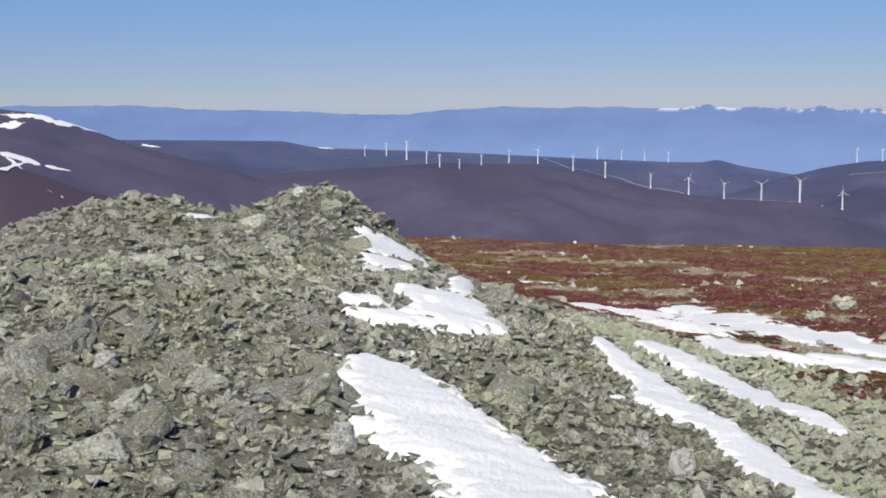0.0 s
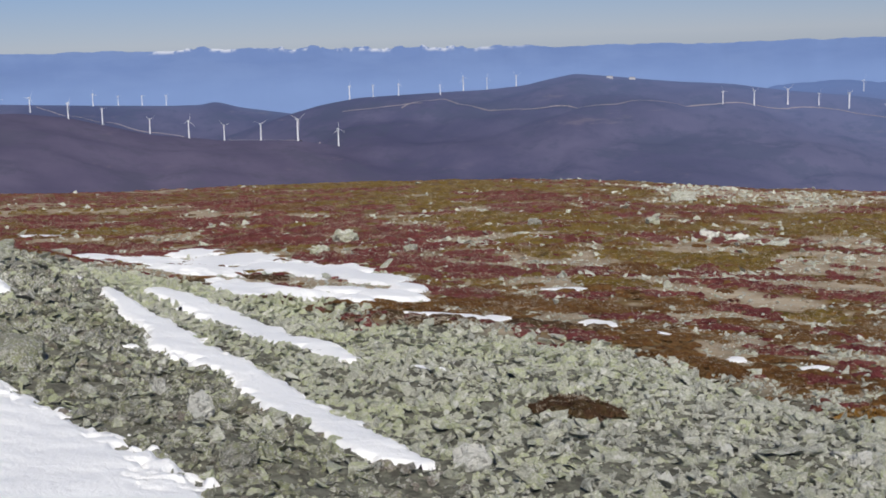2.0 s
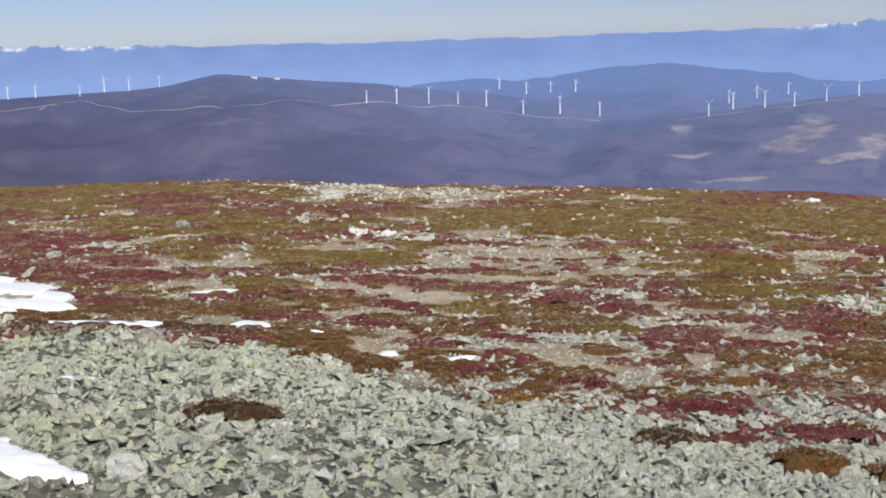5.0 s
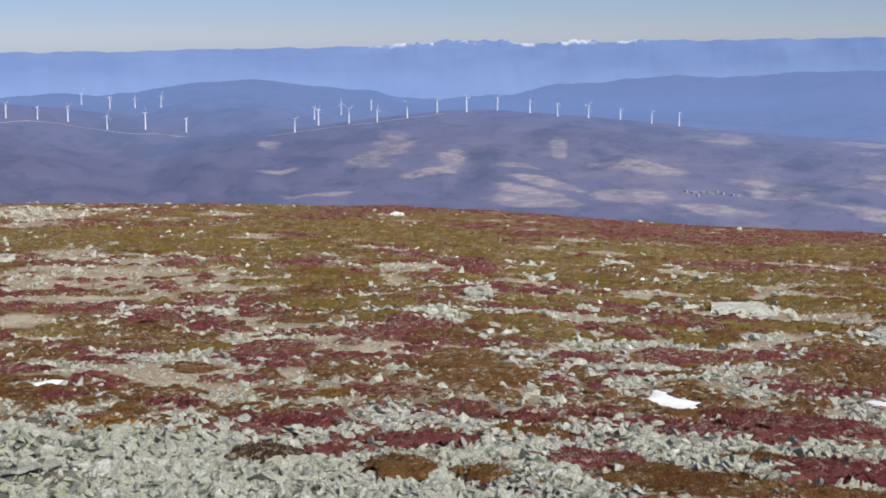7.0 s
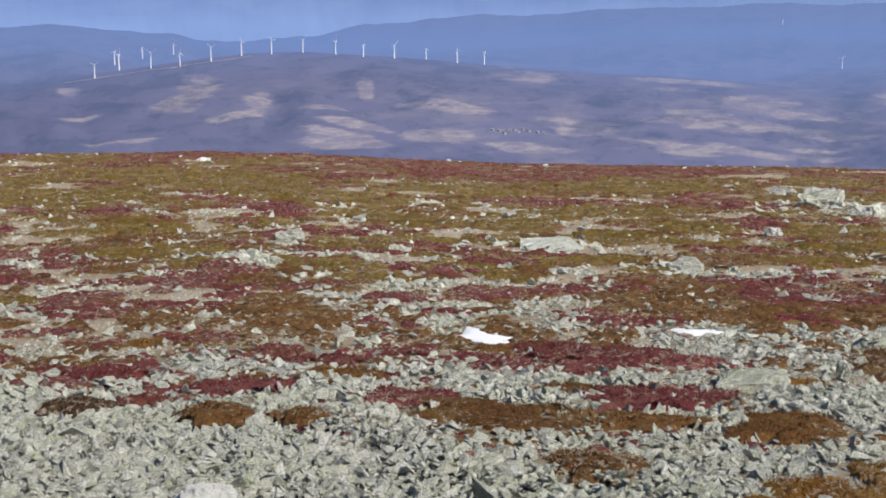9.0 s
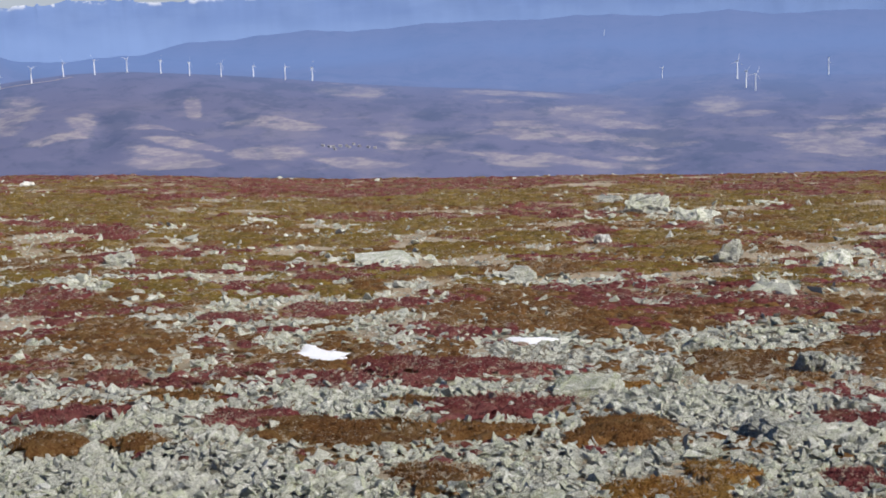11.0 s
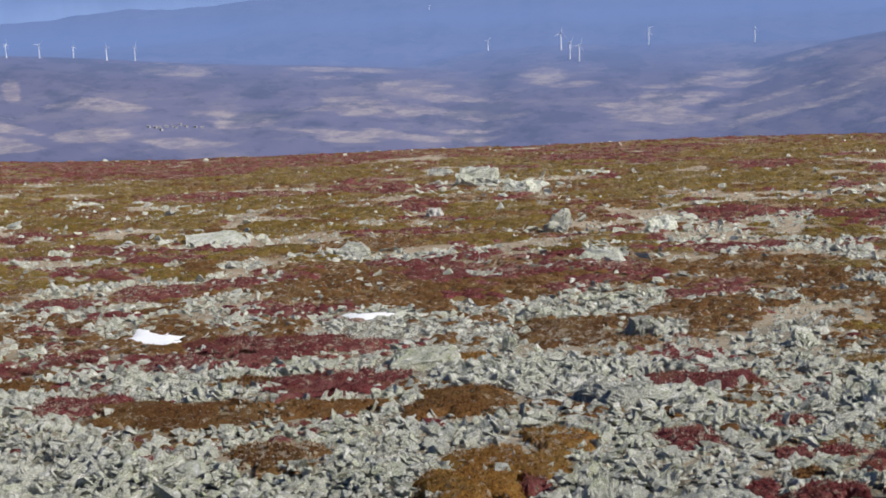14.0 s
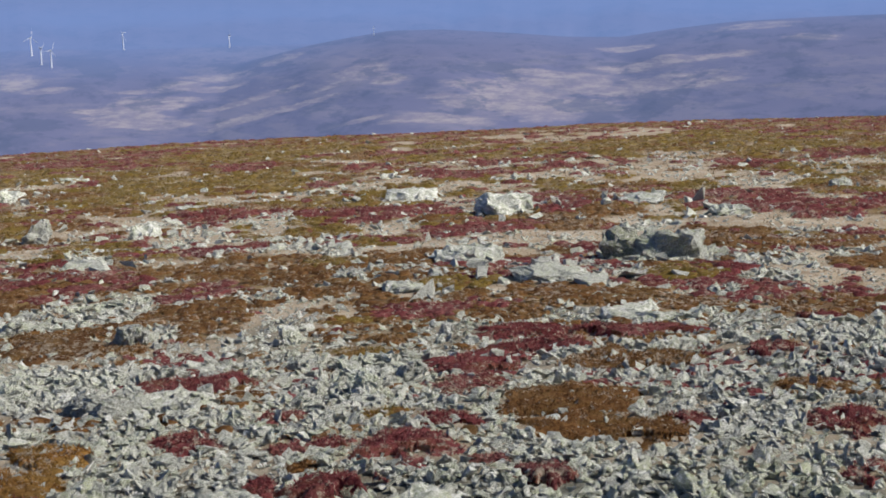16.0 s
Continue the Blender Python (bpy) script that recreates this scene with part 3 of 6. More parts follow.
mat("red", 9.2, 17.5, 0.9, 1.3)
mat("brown", 9.4, 18.7, 1.0, 1.0)
mat("red", 8.4, 17.1, 0.6, 1.1)
mat("red", 79.5, 77.2, 22.6, 0.1)
mat("red", 85.6, 72.6, 7.9, 25.6)
mat("olive", 35.4, 49.0, 8.3, 13.2)
mat("red", 35.0, 57.1, 3.4, 7.0)
mat("olive", 31.6, 40.0, 8.4, 14.3)
mat("olive", 47.5, 47.9, 7.9, 18.6)
mat("olive", 48.3, 41.9, 5.8, 26.4)
mat("red", 73.1, 69.4, 5.9, 16.2)
mat("red", 21.8, 32.3, 0.9, 1.8)
mat("red", 23.1, 32.3, 1.2, 2.1)
mat("red", 19.9, 27.6, 0.5, 1.2)
mat("olive", 17.7, 29.4, 1.9, 4.6)
mat("olive", 32.2, 35.1, 5.6, 11.6)
mat("red", 27.6, 28.4, 1.4, 4.1)
mat("olive", 24.8, 24.3, 2.7, 2.8)
mat("red", 26.9, 24.2, 2.1, 1.3)
mat("red", 32.1, 26.6, 1.8, 4.2)
mat("red", 14.2, 22.4, 2.4, 2.1)
mat("red", 15.9, 21.6, 1.3, 2.4)
mat("red", 15.4, 19.7, 1.7, 1.7)
mat("red", 18.9, 21.6, 1.9, 2.2)
mat("brown", 20.5, 21.5, 1.6, 2.5)
mat("olive", 19.9, 19.3, 2.8, 3.9)
mat("red", 12.7, 22.4, 1.2, 1.0)
mat("brown", 11.3, 19.9, 0.8, 1.2)
mat("red", 11.9, 19.4, 1.1, 1.2)
mat("olive", 13.1, 19.1, 1.2, 1.3)
mat("red", 15.3, 18.6, 1.4, 1.2)
mat("red", 17.4, 18.6, 1.2, 1.5)
mat("red", 14.9, 17.2, 1.3, 0.8)
mat("brown", 17.4, 17.6, 1.2, 1.6)
mat("olive", 17.7, 16.6, 1.1, 2.2)
mat("red", 17.7, 15.7, 0.6, 1.0)
mat("red", 23.0, 19.6, 0.9, 0.8)
mat("brown", 17.3, 14.0, 0.7, 1.9)
mat("red", 9.8, 16.9, 0.8, 1.3)
mat("brown", 8.6, 15.4, 1.0, 0.6)
mat("brown", 12.5, 17.0, 1.0, 2.3)
mat("olive", 12.8, 15.3, 0.9, 2.1)
mat("red", 13.9, 14.8, 1.3, 1.8)
mat("red", 15.7, 15.8, 1.6, 0.9)
mat("red", 15.9, 14.4, 1.0, 1.0)
mat("red", 9.3, 14.5, 0.9, 0.8)
mat("red", 10.7, 14.6, 0.9, 0.9)
mat("red", 9.5, 13.1, 0.8, 0.8)
mat("brown", 11.0, 13.2, 0.6, 0.7)
mat("red", 12.1, 13.0, 1.1, 1.0)
mat("red", 10.8, 12.2, 0.7, 0.6)
mat("red", 13.1, 13.1, 0.7, 0.9)
mat("brown", 12.0, 11.8, 0.7, 0.8)
mat("red", 13.7, 12.6, 0.9, 1.0)
mat("red", 14.8, 12.8, 0.8, 0.7)
mat("red", 10.7, 11.4, 0.6, 0.7)
mat("brown", 11.0, 10.9, 0.4, 0.6)
mat("red", 11.7, 10.7, 0.8, 1.1)
mat("red", 78.7, 50.7, 9.5, 27.4)
mat("red", 90.6, 40.3, 11.7, 21.5)
mat("red", 70.2, 37.9, 6.3, 10.8)
mat("olive", 38.8, 29.6, 5.7, 8.5)
mat("red", 31.5, 26.3, 1.3, 2.6)
mat("red", 45.7, 25.1, 3.5, 5.2)
mat("olive", 49.3, 30.4, 3.6, 5.7)
mat("olive", 60.7, 28.4, 7.4, 17.2)
mat("red", 49.2, 19.9, 3.1, 4.6)
mat("olive", 32.3, 22.7, 2.5, 4.9)
mat("olive", 39.6, 20.4, 2.1, 5.7)
mat("red", 24.9, 20.6, 0.8, 1.6)
mat("olive", 30.4, 20.0, 1.7, 2.7)
mat("olive", 32.6, 18.6, 2.2, 5.4)
mat("olive", 24.6, 18.1, 1.9, 2.2)
mat("red", 25.7, 16.5, 1.6, 1.6)
mat("olive", 30.5, 15.0, 2.0, 3.3)
mat("olive", 34.7, 14.3, 2.2, 4.8)
mat("red", 38.2, 14.0, 1.4, 5.7)
mat("olive", 19.3, 14.8, 1.5, 2.0)
mat("olive", 18.5, 13.0, 1.6, 1.6)
mat("red", 22.9, 13.4, 1.3, 1.2)
mat("red", 25.4, 13.6, 1.1, 3.0)
mat("olive", 24.9, 12.2, 1.3, 2.4)
mat("olive", 20.3, 11.7, 1.1, 1.3)
mat("brown", 27.2, 10.5, 1.4, 1.7)
mat("brown", 16.5, 13.8, 1.5, 1.2)
mat("brown", 22.1, 10.0, 1.4, 1.9)
mat("brown", 14.9, 12.3, 1.1, 1.1)
mat("red", 16.3, 11.4, 0.9, 1.5)
mat("red", 18.1, 10.8, 1.3, 1.5)
mat("red", 19.6, 10.3, 1.1, 1.8)
mat("brown", 21.9, 8.7, 0.8, 1.5)
mat("brown", 18.9, 8.1, 1.9, 2.6)
mat("red", 21.0, 7.6, 0.5, 2.6)
mat("brown", 18.7, 9.3, 0.7, 1.5)
mat("brown", 13.3, 10.6, 1.3, 2.3)
mat("brown", 12.3, 12.0, 0.7, 0.9)
mat("red", 14.1, 9.9, 0.7, 1.0)
mat("brown", 15.6, 9.2, 0.6, 0.9)
mat("red", 13.2, 9.1, 0.4, 0.5)
mat("brown", 17.6, 7.0, 1.5, 1.4)
mat("red", 20.6, 9.6, 0.8, 0.8)
mat("red", 11.7, 10.9, 0.6, 1.0)
mat("olive", 75.2, 23.5, 4.9, 12.1)
mat("olive", 60.7, 15.2, 4.9, 11.5)
mat("red", 78.0, 18.6, 4.7, 9.9)
mat("red", 87.5, 15.1, 4.2, 17.5)
mat("red", 69.8, 12.5, 3.3, 3.5)
mat("olive", 58.4, 11.2, 3.5, 4.4)
mat("brown", 46.6, 11.7, 2.6, 5.4)
mat("olive", 50.6, 9.1, 3.2, 5.8)
mat("olive", 41.9, 9.1, 2.7, 5.5)
mat("olive", 38.1, 11.9, 2.3, 3.5)
mat("olive", 31.8, 9.3, 2.1, 3.8)
mat("olive", 27.3, 8.9, 1.8, 3.0)
mat("olive", 26.7, 6.1, 1.4, 2.5)
mat("red", 34.4, 5.3, 0.7, 1.6)
mat("brown", 22.3, 9.9, 1.1, 1.9)
mat("brown", 22.7, 6.9, 0.8, 0.6)
mat("red", 21.7, 5.9, 1.5, 1.6)
mat("red", 20.9, 7.4, 0.8, 2.7)
mat("brown", 18.5, 7.4, 1.9, 2.3)
mat("red", 18.4, 6.0, 0.8, 0.8)
mat("red", 20.6, 4.4, 1.4, 1.0)
mat("red", 19.5, 4.9, 0.6, 0.6)
mat("red", 18.9, 3.0, 0.7, 1.1)
mat("brown", 15.5, 2.4, 0.5, 1.8)
mat("olive", 77.2, 8.6, 9.1, 13.3)
mat("red", 61.0, 6.8, 2.9, 9.2)
mat("olive", 80.7, 3.6, 4.7, 13.9)
mat("olive", 79.4, -2.0, 5.0, 8.9)
mat("olive", 63.8, -0.4, 3.7, 7.3)
mat("red", 63.7, 0.3, 1.7, 4.2)
mat("olive", 63.1, -5.2, 5.0, 6.2)
mat("olive", 47.3, 8.0, 3.8, 8.2)
mat("olive", 45.2, 4.0, 2.8, 4.7)
mat("red", 44.4, 2.9, 1.4, 2.4)
mat("red", 47.1, -1.7, 2.2, 6.1)
mat("olive", 36.9, 1.5, 1.7, 3.0)
mat("red", 31.6, 0.7, 2.2, 4.0)
mat("red", 32.3, -3.6, 1.5, 4.4)
mat("red", 27.5, -1.5, 2.7, 2.7)
mat("brown", 26.8, -3.2, 1.6, 2.1)
mat("red", 33.9, 4.2, 1.7, 2.9)
mat("olive", 28.1, 1.7, 1.3, 2.8)
mat("brown", 22.3, 2.4, 1.8, 1.5)
mat("brown", 22.0, 0.0, 1.2, 2.2)
mat("olive", 21.8, 1.1, 0.9, 1.1)
mat("red", 19.5, 2.7, 1.0, 1.3)
mat("brown", 18.1, 1.2, 0.7, 1.1)
mat("olive", 18.3, -0.7, 1.0, 1.3)
mat("red", 18.7, -2.5, 0.4, 0.8)
mat("brown", 16.4, 2.3, 0.8, 2.6)
mat("olive", 15.7, 0.7, 0.5, 0.5)
mat("red", 16.2, -0.1, 0.9, 1.0)
mat("red", 16.5, -0.9, 0.7, 0.6)
mat("olive", 73.9, -15.7, 6.5, 20.5)
mat("olive", 57.4, -15.6, 4.7, 10.1)
mat("red", 52.5, -16.4, 3.0, 7.0)
mat("red", 32.0, -7.7, 3.2, 5.4)
mat("red", 28.4, -8.7, 2.0, 4.6)
mat("brown", 23.2, -5.4, 2.1, 4.1)
mat("brown", 22.6, -6.9, 1.5, 1.9)
mat("olive", 18.6, -3.7, 1.1, 1.4)
mat("brown", 15.0, -4.5, 1.2, 1.6)


def mat_at(x, y):
    """How deep in a mat a point lies, and the number of that mat."""
    best, which = spread_field(x, y, [m[1:] for m in MATS])
    return best + 0.06 + ragged(x, y, 55) * 0.95, which


def in_rock_area(x, y):
    best, _ = spread_field(x, y, ROCK_AREAS)
    return best - 0.16 * step(np.hypot(x, y), 17, 26) + ragged(x, y, 47) * 0.9


def seams(x, y):
    """Thin stony gaps that part the heath into lens-shaped mats."""
    r, az = np.hypot(x, y), bearing(x, y)
    n = fbm(az * 0.42, np.log(r + 0.1) * 9.5, 71, 4)
    thin = 1 - step(np.abs(n - 0.49), 0.012, 0.034)
    return thin * step(az, 5, 12) * (0.35 + 0.65 * step(74 - az, 0, 20)) * (1 - 0.6 * step(r, 34, 50)) * (1 - step(r, 55, 80))


def rocky_patch(x, y):
    """Stone patches between the heather."""
    r, az = np.hypot(x, y), bearing(x, y)
    rock, mats = in_rock_area(x, y), mat_at(x, y)[0]
    patch = step(rock, -0.08, 0.10) * (1 - 0.9 * step(mats - rock, -0.05, 0.25))
    spots = step(fbm(x * 0.5, y * 0.7, 43, 4), 0.60, 0.66) * step(r, 11, 14) * (1 - step(mats, -0.2, 0.1)) * (0.7 - 0.4 * step(r, 40, 60))
    rubble = (0.3 + 0.25 * step(az, 40, 52)) * step(az, 27, 33) * step(17.0 - r, 0, 3) * (1 - step(mats, -0.1, 0.1))
    return np.clip(np.maximum(np.maximum(patch, rubble), 0.55 * seams(x, y)) + 0.8 * spots, 0, 1)


def sandy(x, y):
    """Bare stretches of pale gravelly soil."""
    best, _ = spread_field(x, y, SAND_AREAS)
    return step(best + ragged(x, y, 58) * 1.2, -0.1, 0.1) * (1 - step(mat_at(x, y)[0], 0.1, 0.3))


def turf_share(x, y):
    r, az = np.hypot(x, y), bearing(x, y)
    want = 0.425 - 0.10 * step(r, 40, 65) + 0.05 * step(17 - r, 0, 3)
    cover = step(fbm(x * 0.55 + 3, y * 0.55, 51, 4) + ragged(x, y, 53) * 0.5, want - 0.02, want + 0.05)
    cover = cover * (1 - 0.85 * sandy(x, y)) * (1 - scree_share(x, y)) * (1 - 0.9 * rocky_patch(x, y))
    return (1 - 0.8 * seams(x, y)) * np.maximum(cover, 0.97 * step(mat_at(x, y)[0], -0.04, 0.10) * (1 - 0.9 * step(in_rock_area(x, y) - mat_at(x, y)[0], 0.0, 0.3)))


# ---- snow ----
SNOW_SPOTS = []


def snow_field(x, y, spots, seed):
    f = np.full(np.shape(x), -9.0)
    for cx, cy, w, d in spots:
        b = math.atan2(cx, cy)
        across = (x - cx) * math.cos(b) - (y - cy) * math.sin(b)
        along = (x - cx) * math.sin(b) + (y - cy) * math.cos(b)
        k = 1 - np.sqrt((across / w) ** 2 + (along / d) ** 2 + 1e-6)
        f = np.maximum(f, k)
    k = min(7.0, max(1.3, 1.3 / spots[0][2]))
    fine = 2.2 * k if len(spots) > 3 else 8
    return f + (fbm(x * k, y * k, seed, 4) - 0.5) * (1.2 if len(spots) < 4 else 0.8) + (fbm(x * fine, y * fine, seed + 9, 4) - 0.5) * 0.75


SNOW_LABELS = {"main": "broad drift of old snow lying in scree", "strip": "long narrow strip of melting snow between rocks",
               "band": "wide thin sheet of snow on heather and stones", "crest": "snow drift clinging to the rocky mound", "patch": "small melting snow patch among stones and heather"}


def snow_patch(kind, *spots):
    seed = 200 + len(SNOW_SPOTS)
    if kind in ("main", "strip"):
        # one flowing drift from spot to spot
        path = np.array(spots)
        t = np.linspace(0, len(path) - 1, 4 * len(path) - 3)
        spots = tuple(tuple(float(np.interp(v, np.arange(len(path)), path[:, c])) for c in range(4)) for v in t)
    if kind in ("band", "crest"):
        wide, deep = (1.12, 1.3) if kind == "crest" else (1.03, 1.08)
        spots = tuple((px, py, w * wide, d * deep) for px, py, w, d in spots)
    SNOW_SPOTS.append((spots, seed))
    reach = max(max(w, d) for _, _, w, d in spots) * 1.4
    near = min(math.hypot(x, y) for x, y, _, _ in spots)
    cell = max(0.035, near * 0.0035)
    x0, x1 = min(s[0] for s in spots) - reach, max(s[0] for s in spots) + reach
    y0, y1 = min(s[1] for s in spots) - reach, max(s[1] for s in spots) + reach
    nx, ny = int((x1 - x0) / cell) + 2, int((y1 - y0) / cell) + 2
    x, y = np.meshgrid(np.linspace(x0, x1, nx), np.linspace(y0, y1, ny))
    f = snow_field(x, y, spots, seed)
    lift = {"main": 0.05, "strip": 0.03, "crest": 0.06, "band": 0.05}.get(kind, 0.0)
    z = ground_z(x, y) - 0.09 * scree_share(x, y) - 0.05 + (lift + 0.07) * step(f, -0.32, 0.34) + (fbm(x * 1.1, y * 1.6, 81, 3) - 0.5) * 0.06
    faces = sheet_faces(ny, nx)
    faces = faces[(f.ravel()[faces] > -0.32).all(1)]
    used, faces = np.unique(faces, return_inverse=True)
    verts = np.stack([x, y, z], -1).reshape(-1, 3)[used]
    me = mesh_from("snow_patch", verts, faces.reshape(-1, 4)[:, ::-1], SNOW, True)
    tagged(new("snow_patch", me), SNOW_LABELS[kind], "snow", "snow patches")


def on_snow(x, y):
    best = np.full(np.shape(x), -9.0)
    for spots, seed in SNOW_SPOTS:
        reach = 2.2 * max(max(w, d) for _, _, w, d in spots)
        xs, ys = [s[0] for s in spots], [s[1] for s in spots]
        near = (x > min(xs) - reach) & (x < max(xs) + reach) & (y > min(ys) - reach) & (y < max(ys) + reach)
        if near.any():
            best[near] = np.maximum(best[near], snow_field(x[near], y[near], spots, seed))
    return best


snow_patch("main", (-0.69, 13.54, 0.23, 0.30), (-0.43, 12.79, 0.48, 0.49), (-0.31, 12.03, 0.58, 0.49), (-0.08, 11.20, 0.63, 0.45), (0.13, 10.50, 0.66, 0.41), (0.53, 9.90, 0.56, 0.42), (0.61, 9.20, 0.61, 0.37), (0.58, 8.56, 0.69, 0.35), (0.59, 7.99, 0.82, 0.29), (0.58, 7.67, 0.89, 0.24))
snow_patch("strip", (1.91, 17.18, 0.12, 0.54), (2.04, 15.95, 0.17, 0.47), (2.17, 15.23, 0.17, 0.54), (2.19, 14.44, 0.23, 0.50), (2.16, 13.72, 0.33, 0.40), (2.35, 13.21, 0.24, 0.43), (2.49, 12.42, 0.19, 0.45), (2.55, 11.64, 0.21, 0.48), (2.54, 11.00, 0.24, 0.40), (2.63, 10.29, 0.23, 0.38), (2.68, 9.74, 0.20, 0.33), (2.70, 9.33, 0.23, 0.25), (2.80, 8.99, 0.18, 0.18), (2.91, 8.69, 0.10, 0.11))
snow_patch("strip", (2.63, 17.99, 0.22, 0.52), (2.83, 17.39, 0.28, 0.41), (2.98, 16.66, 0.27, 0.43), (3.08, 16.00, 0.23, 0.46), (3.20, 15.17, 0.25, 0.55), (3.21, 14.36, 0.29, 0.45), (3.54, 13.89, 0.25, 0.33), (3.56, 13.43, 0.22, 0.27), (3.64, 13.02, 0.13, 0.20))
snow_patch("band", (3.72, 36.28, 0.64, 1.21), (4.28, 32.82, 1.04, 4.18), (6.39, 37.35, 0.67, 1.23), (6.36, 32.54, 1.04, 2.84), (6.29, 27.56, 1.00, 3.16), (4.47, 25.55, 0.91, 3.61), (6.72, 25.26, 0.77, 2.70), (6.89, 22.98, 0.61, 1.91), (3.92, 19.29, 0.50, 1.30), (4.49, 18.97, 0.53, 0.70), (5.44, 19.53, 0.40, 0.44), (5.90, 18.90, 0.50, 0.57), (6.71, 20.38, 0.25, 0.94), (5.27, 18.37, 0.30, 0.37))
snow_patch("patch", (5.71, 16.68, 0.41, 0.44), (6.14, 16.50, 0.31, 0.40), (6.53, 16.37, 0.21, 0.44))
snow_patch("crest", (-1.31, 26.17, 0.21, 0.95), (-0.84, 26.70, 0.63, 0.90), (-0.88, 22.29, 0.39, 1.12), (-0.95, 19.90, 0.14, 0.92))
snow_patch("crest", (0.28, 20.59, 0.16, 2.38), (-0.31, 17.49, 0.21, 0.60), (0.09, 17.52, 0.31, 0.67), (0.08, 16.49, 0.52, 0.52), (0.53, 16.58, 0.23, 0.29), (-0.53, 15.80, 0.40, 0.22), (-0.92, 16.59, 0.26, 0.20), (0.36, 17.34, 0.20, 0.64))
snow_patch("patch", (1.23, 19.88, 0.14, 0.40))
snow_patch("patch", (1.75, 17.79, 0.15, 0.30), (1.66, 18.30, 0.09, 0.47))
snow_patch("patch", (-1.54, 16.93, 0.13, 0.20))
snow_patch("patch", (-0.28, 14.36, 0.12, 0.14))
snow_patch("patch", (3.28, 48.46, 0.76, 1.75))
snow_patch("patch", (-1.26, 13.81, 0.33, 0.09))
snow_patch("patch", (0.70, 12.37, 0.08, 0.20))
snow_patch("patch", (4.23, 12.46, 0.19, 0.11))
snow_patch("patch", (1.68, 13.62, 0.11, 0.15))
snow_patch("patch", (-1.16, 15.44, 0.08, 0.12))
snow_patch("patch", (-5.35, 31.80, 0.34, 1.21))
snow_patch("patch", (9.67, 21.06, 0.45, 0.31))
snow_patch("patch", (7.71, 16.05, 0.29, 0.37))
snow_patch("patch", (8.22, 15.44, 0.21, 0.16))
snow_patch("patch", (8.50, 14.03, 0.11, 0.15))
snow_patch("patch", (9.00, 13.22, 0.22, 0.12))
snow_patch("patch", (4.26, 12.59, 0.21, 0.10))
snow_patch("patch", (8.41, 13.94, 0.11, 0.13))
snow_patch("patch", (9.09, 13.32, 0.14, 0.11))
snow_patch("patch", (13.93, 8.35, 0.29, 0.55), (14.29, 8.73, 0.17, 0.57))
snow_patch("patch", (15.95, 6.63, 0.35, 0.42))


# ---- the ground: one sheet out to the plateau's rim, then hills to the horizon ----
def ring(lo, hi, fine, coarse):
    a = np.concatenate([np.arange(lo, hi, fine), np.arange(hi, lo + 360 + coarse / 2, coarse)])
    a[-1] = lo + 360
    return np.radians(a)


def polar_sheet(name, bearings, radii, height, material):
    a, r = np.meshgrid(bearings, radii)
    x, y = r * np.sin(a), r * np.cos(a)
    x, y = x.astype(np.float64), y.astype(np.float64)
    az = (np.degrees(a) + 180) % 360 - 180
    z = height(r * np.sin(np.radians(az)), r * np.cos(np.radians(az)))
    me = mesh_from(name, np.stack([x, y, z], -1).reshape(-1, 3), sheet_faces(len(radii), len(bearings)), material, True)
    return new(name, me), x, y


def ground_top(x, y):
    lump = (fbm(x * 2.6, y * 2.6, 61, 3) - 0.5) * 0.16 * scree_share(x, y) - 0.09 * scree_share(x, y)
    crag = (fbm(x * 1.1, y * 1.1, 63, 4) - 0.5) * 0.36 * step(np.hypot(x, y), 9, 14) * step(3 - bearing(x, y), 0, 6) * step(-0.25 - on_snow(x, y), 0, 0.2)
    return ground_z(x, y) + lump + crag * scree_share(x, y)


ground, gx, gy = polar_sheet("ground", ring(-24, 114, 0.36, 4.0), np.concatenate([np.linspace(0.003, 4, 9), np.geomspace(4.3, 165, 240)]), ground_top, GROUND)
set_mask(ground.data, "stony", np.clip(scree_share(gx, gy) + rocky_patch(gx, gy) * (0.6 - 0.6 * step(np.hypot(gx, gy), 16, 24)), 0, 1))
set_mask(ground.data, "turf", turf_share(gx, gy))
tagged(ground, "stony mountain plateau of tan soil, turf and scree", "ground", kind="structure")

MEADOWS, WOODS = [], []


def meadow(x, y, w, d):
    """A pale cut field on the far slopes."""
    MEADOWS.append((x, y, w * 1.3, d * 1.3))


def wood(x, y, w, d):
    """A dark copse or wooded gully on the far slopes."""
    WOODS.append((x, y, w, d))


meadow(2545, 2289, 80, 158)
meadow(2426, 2218, 103, 159)
meadow(2363, 2030, 122, 33)
meadow(2469, 2054, 50, 151)
meadow(2697, 1923, 29, 142)
meadow(2507, 1894, 111, 30)
meadow(2463, 1801, 143, 35)
meadow(2369, 1748, 162, 53)
meadow(2719, 1738, 177, 47)
meadow(2733, 1673, 75, 51)
meadow(2141, 2120, 142, 17)
meadow(2241, 2374, 77, 35)
meadow(2416, 2584, 55, 68)
meadow(3143, 1750, 141, 132)
meadow(3353, 1413, 214, 52)
meadow(3255, 1402, 83, 43)
meadow(3265, 1215, 150, 102)
meadow(3067, 1225, 207, 107)
meadow(3229, 1103, 147, 40)
meadow(3105, 1310, 79, 34)
meadow(2567, 1625, 143, 72)
meadow(2626, 1497, 190, 42)
meadow(2859, 1495, 164, 46)
meadow(2819, 1433, 112, 44)
meadow(2398, 1789, 106, 30)
meadow(2362, 1751, 161, 38)
meadow(3132, 1017, 103, 30)
meadow(2912, 1099, 195, 45)
meadow(2809, 1188, 96, 37)
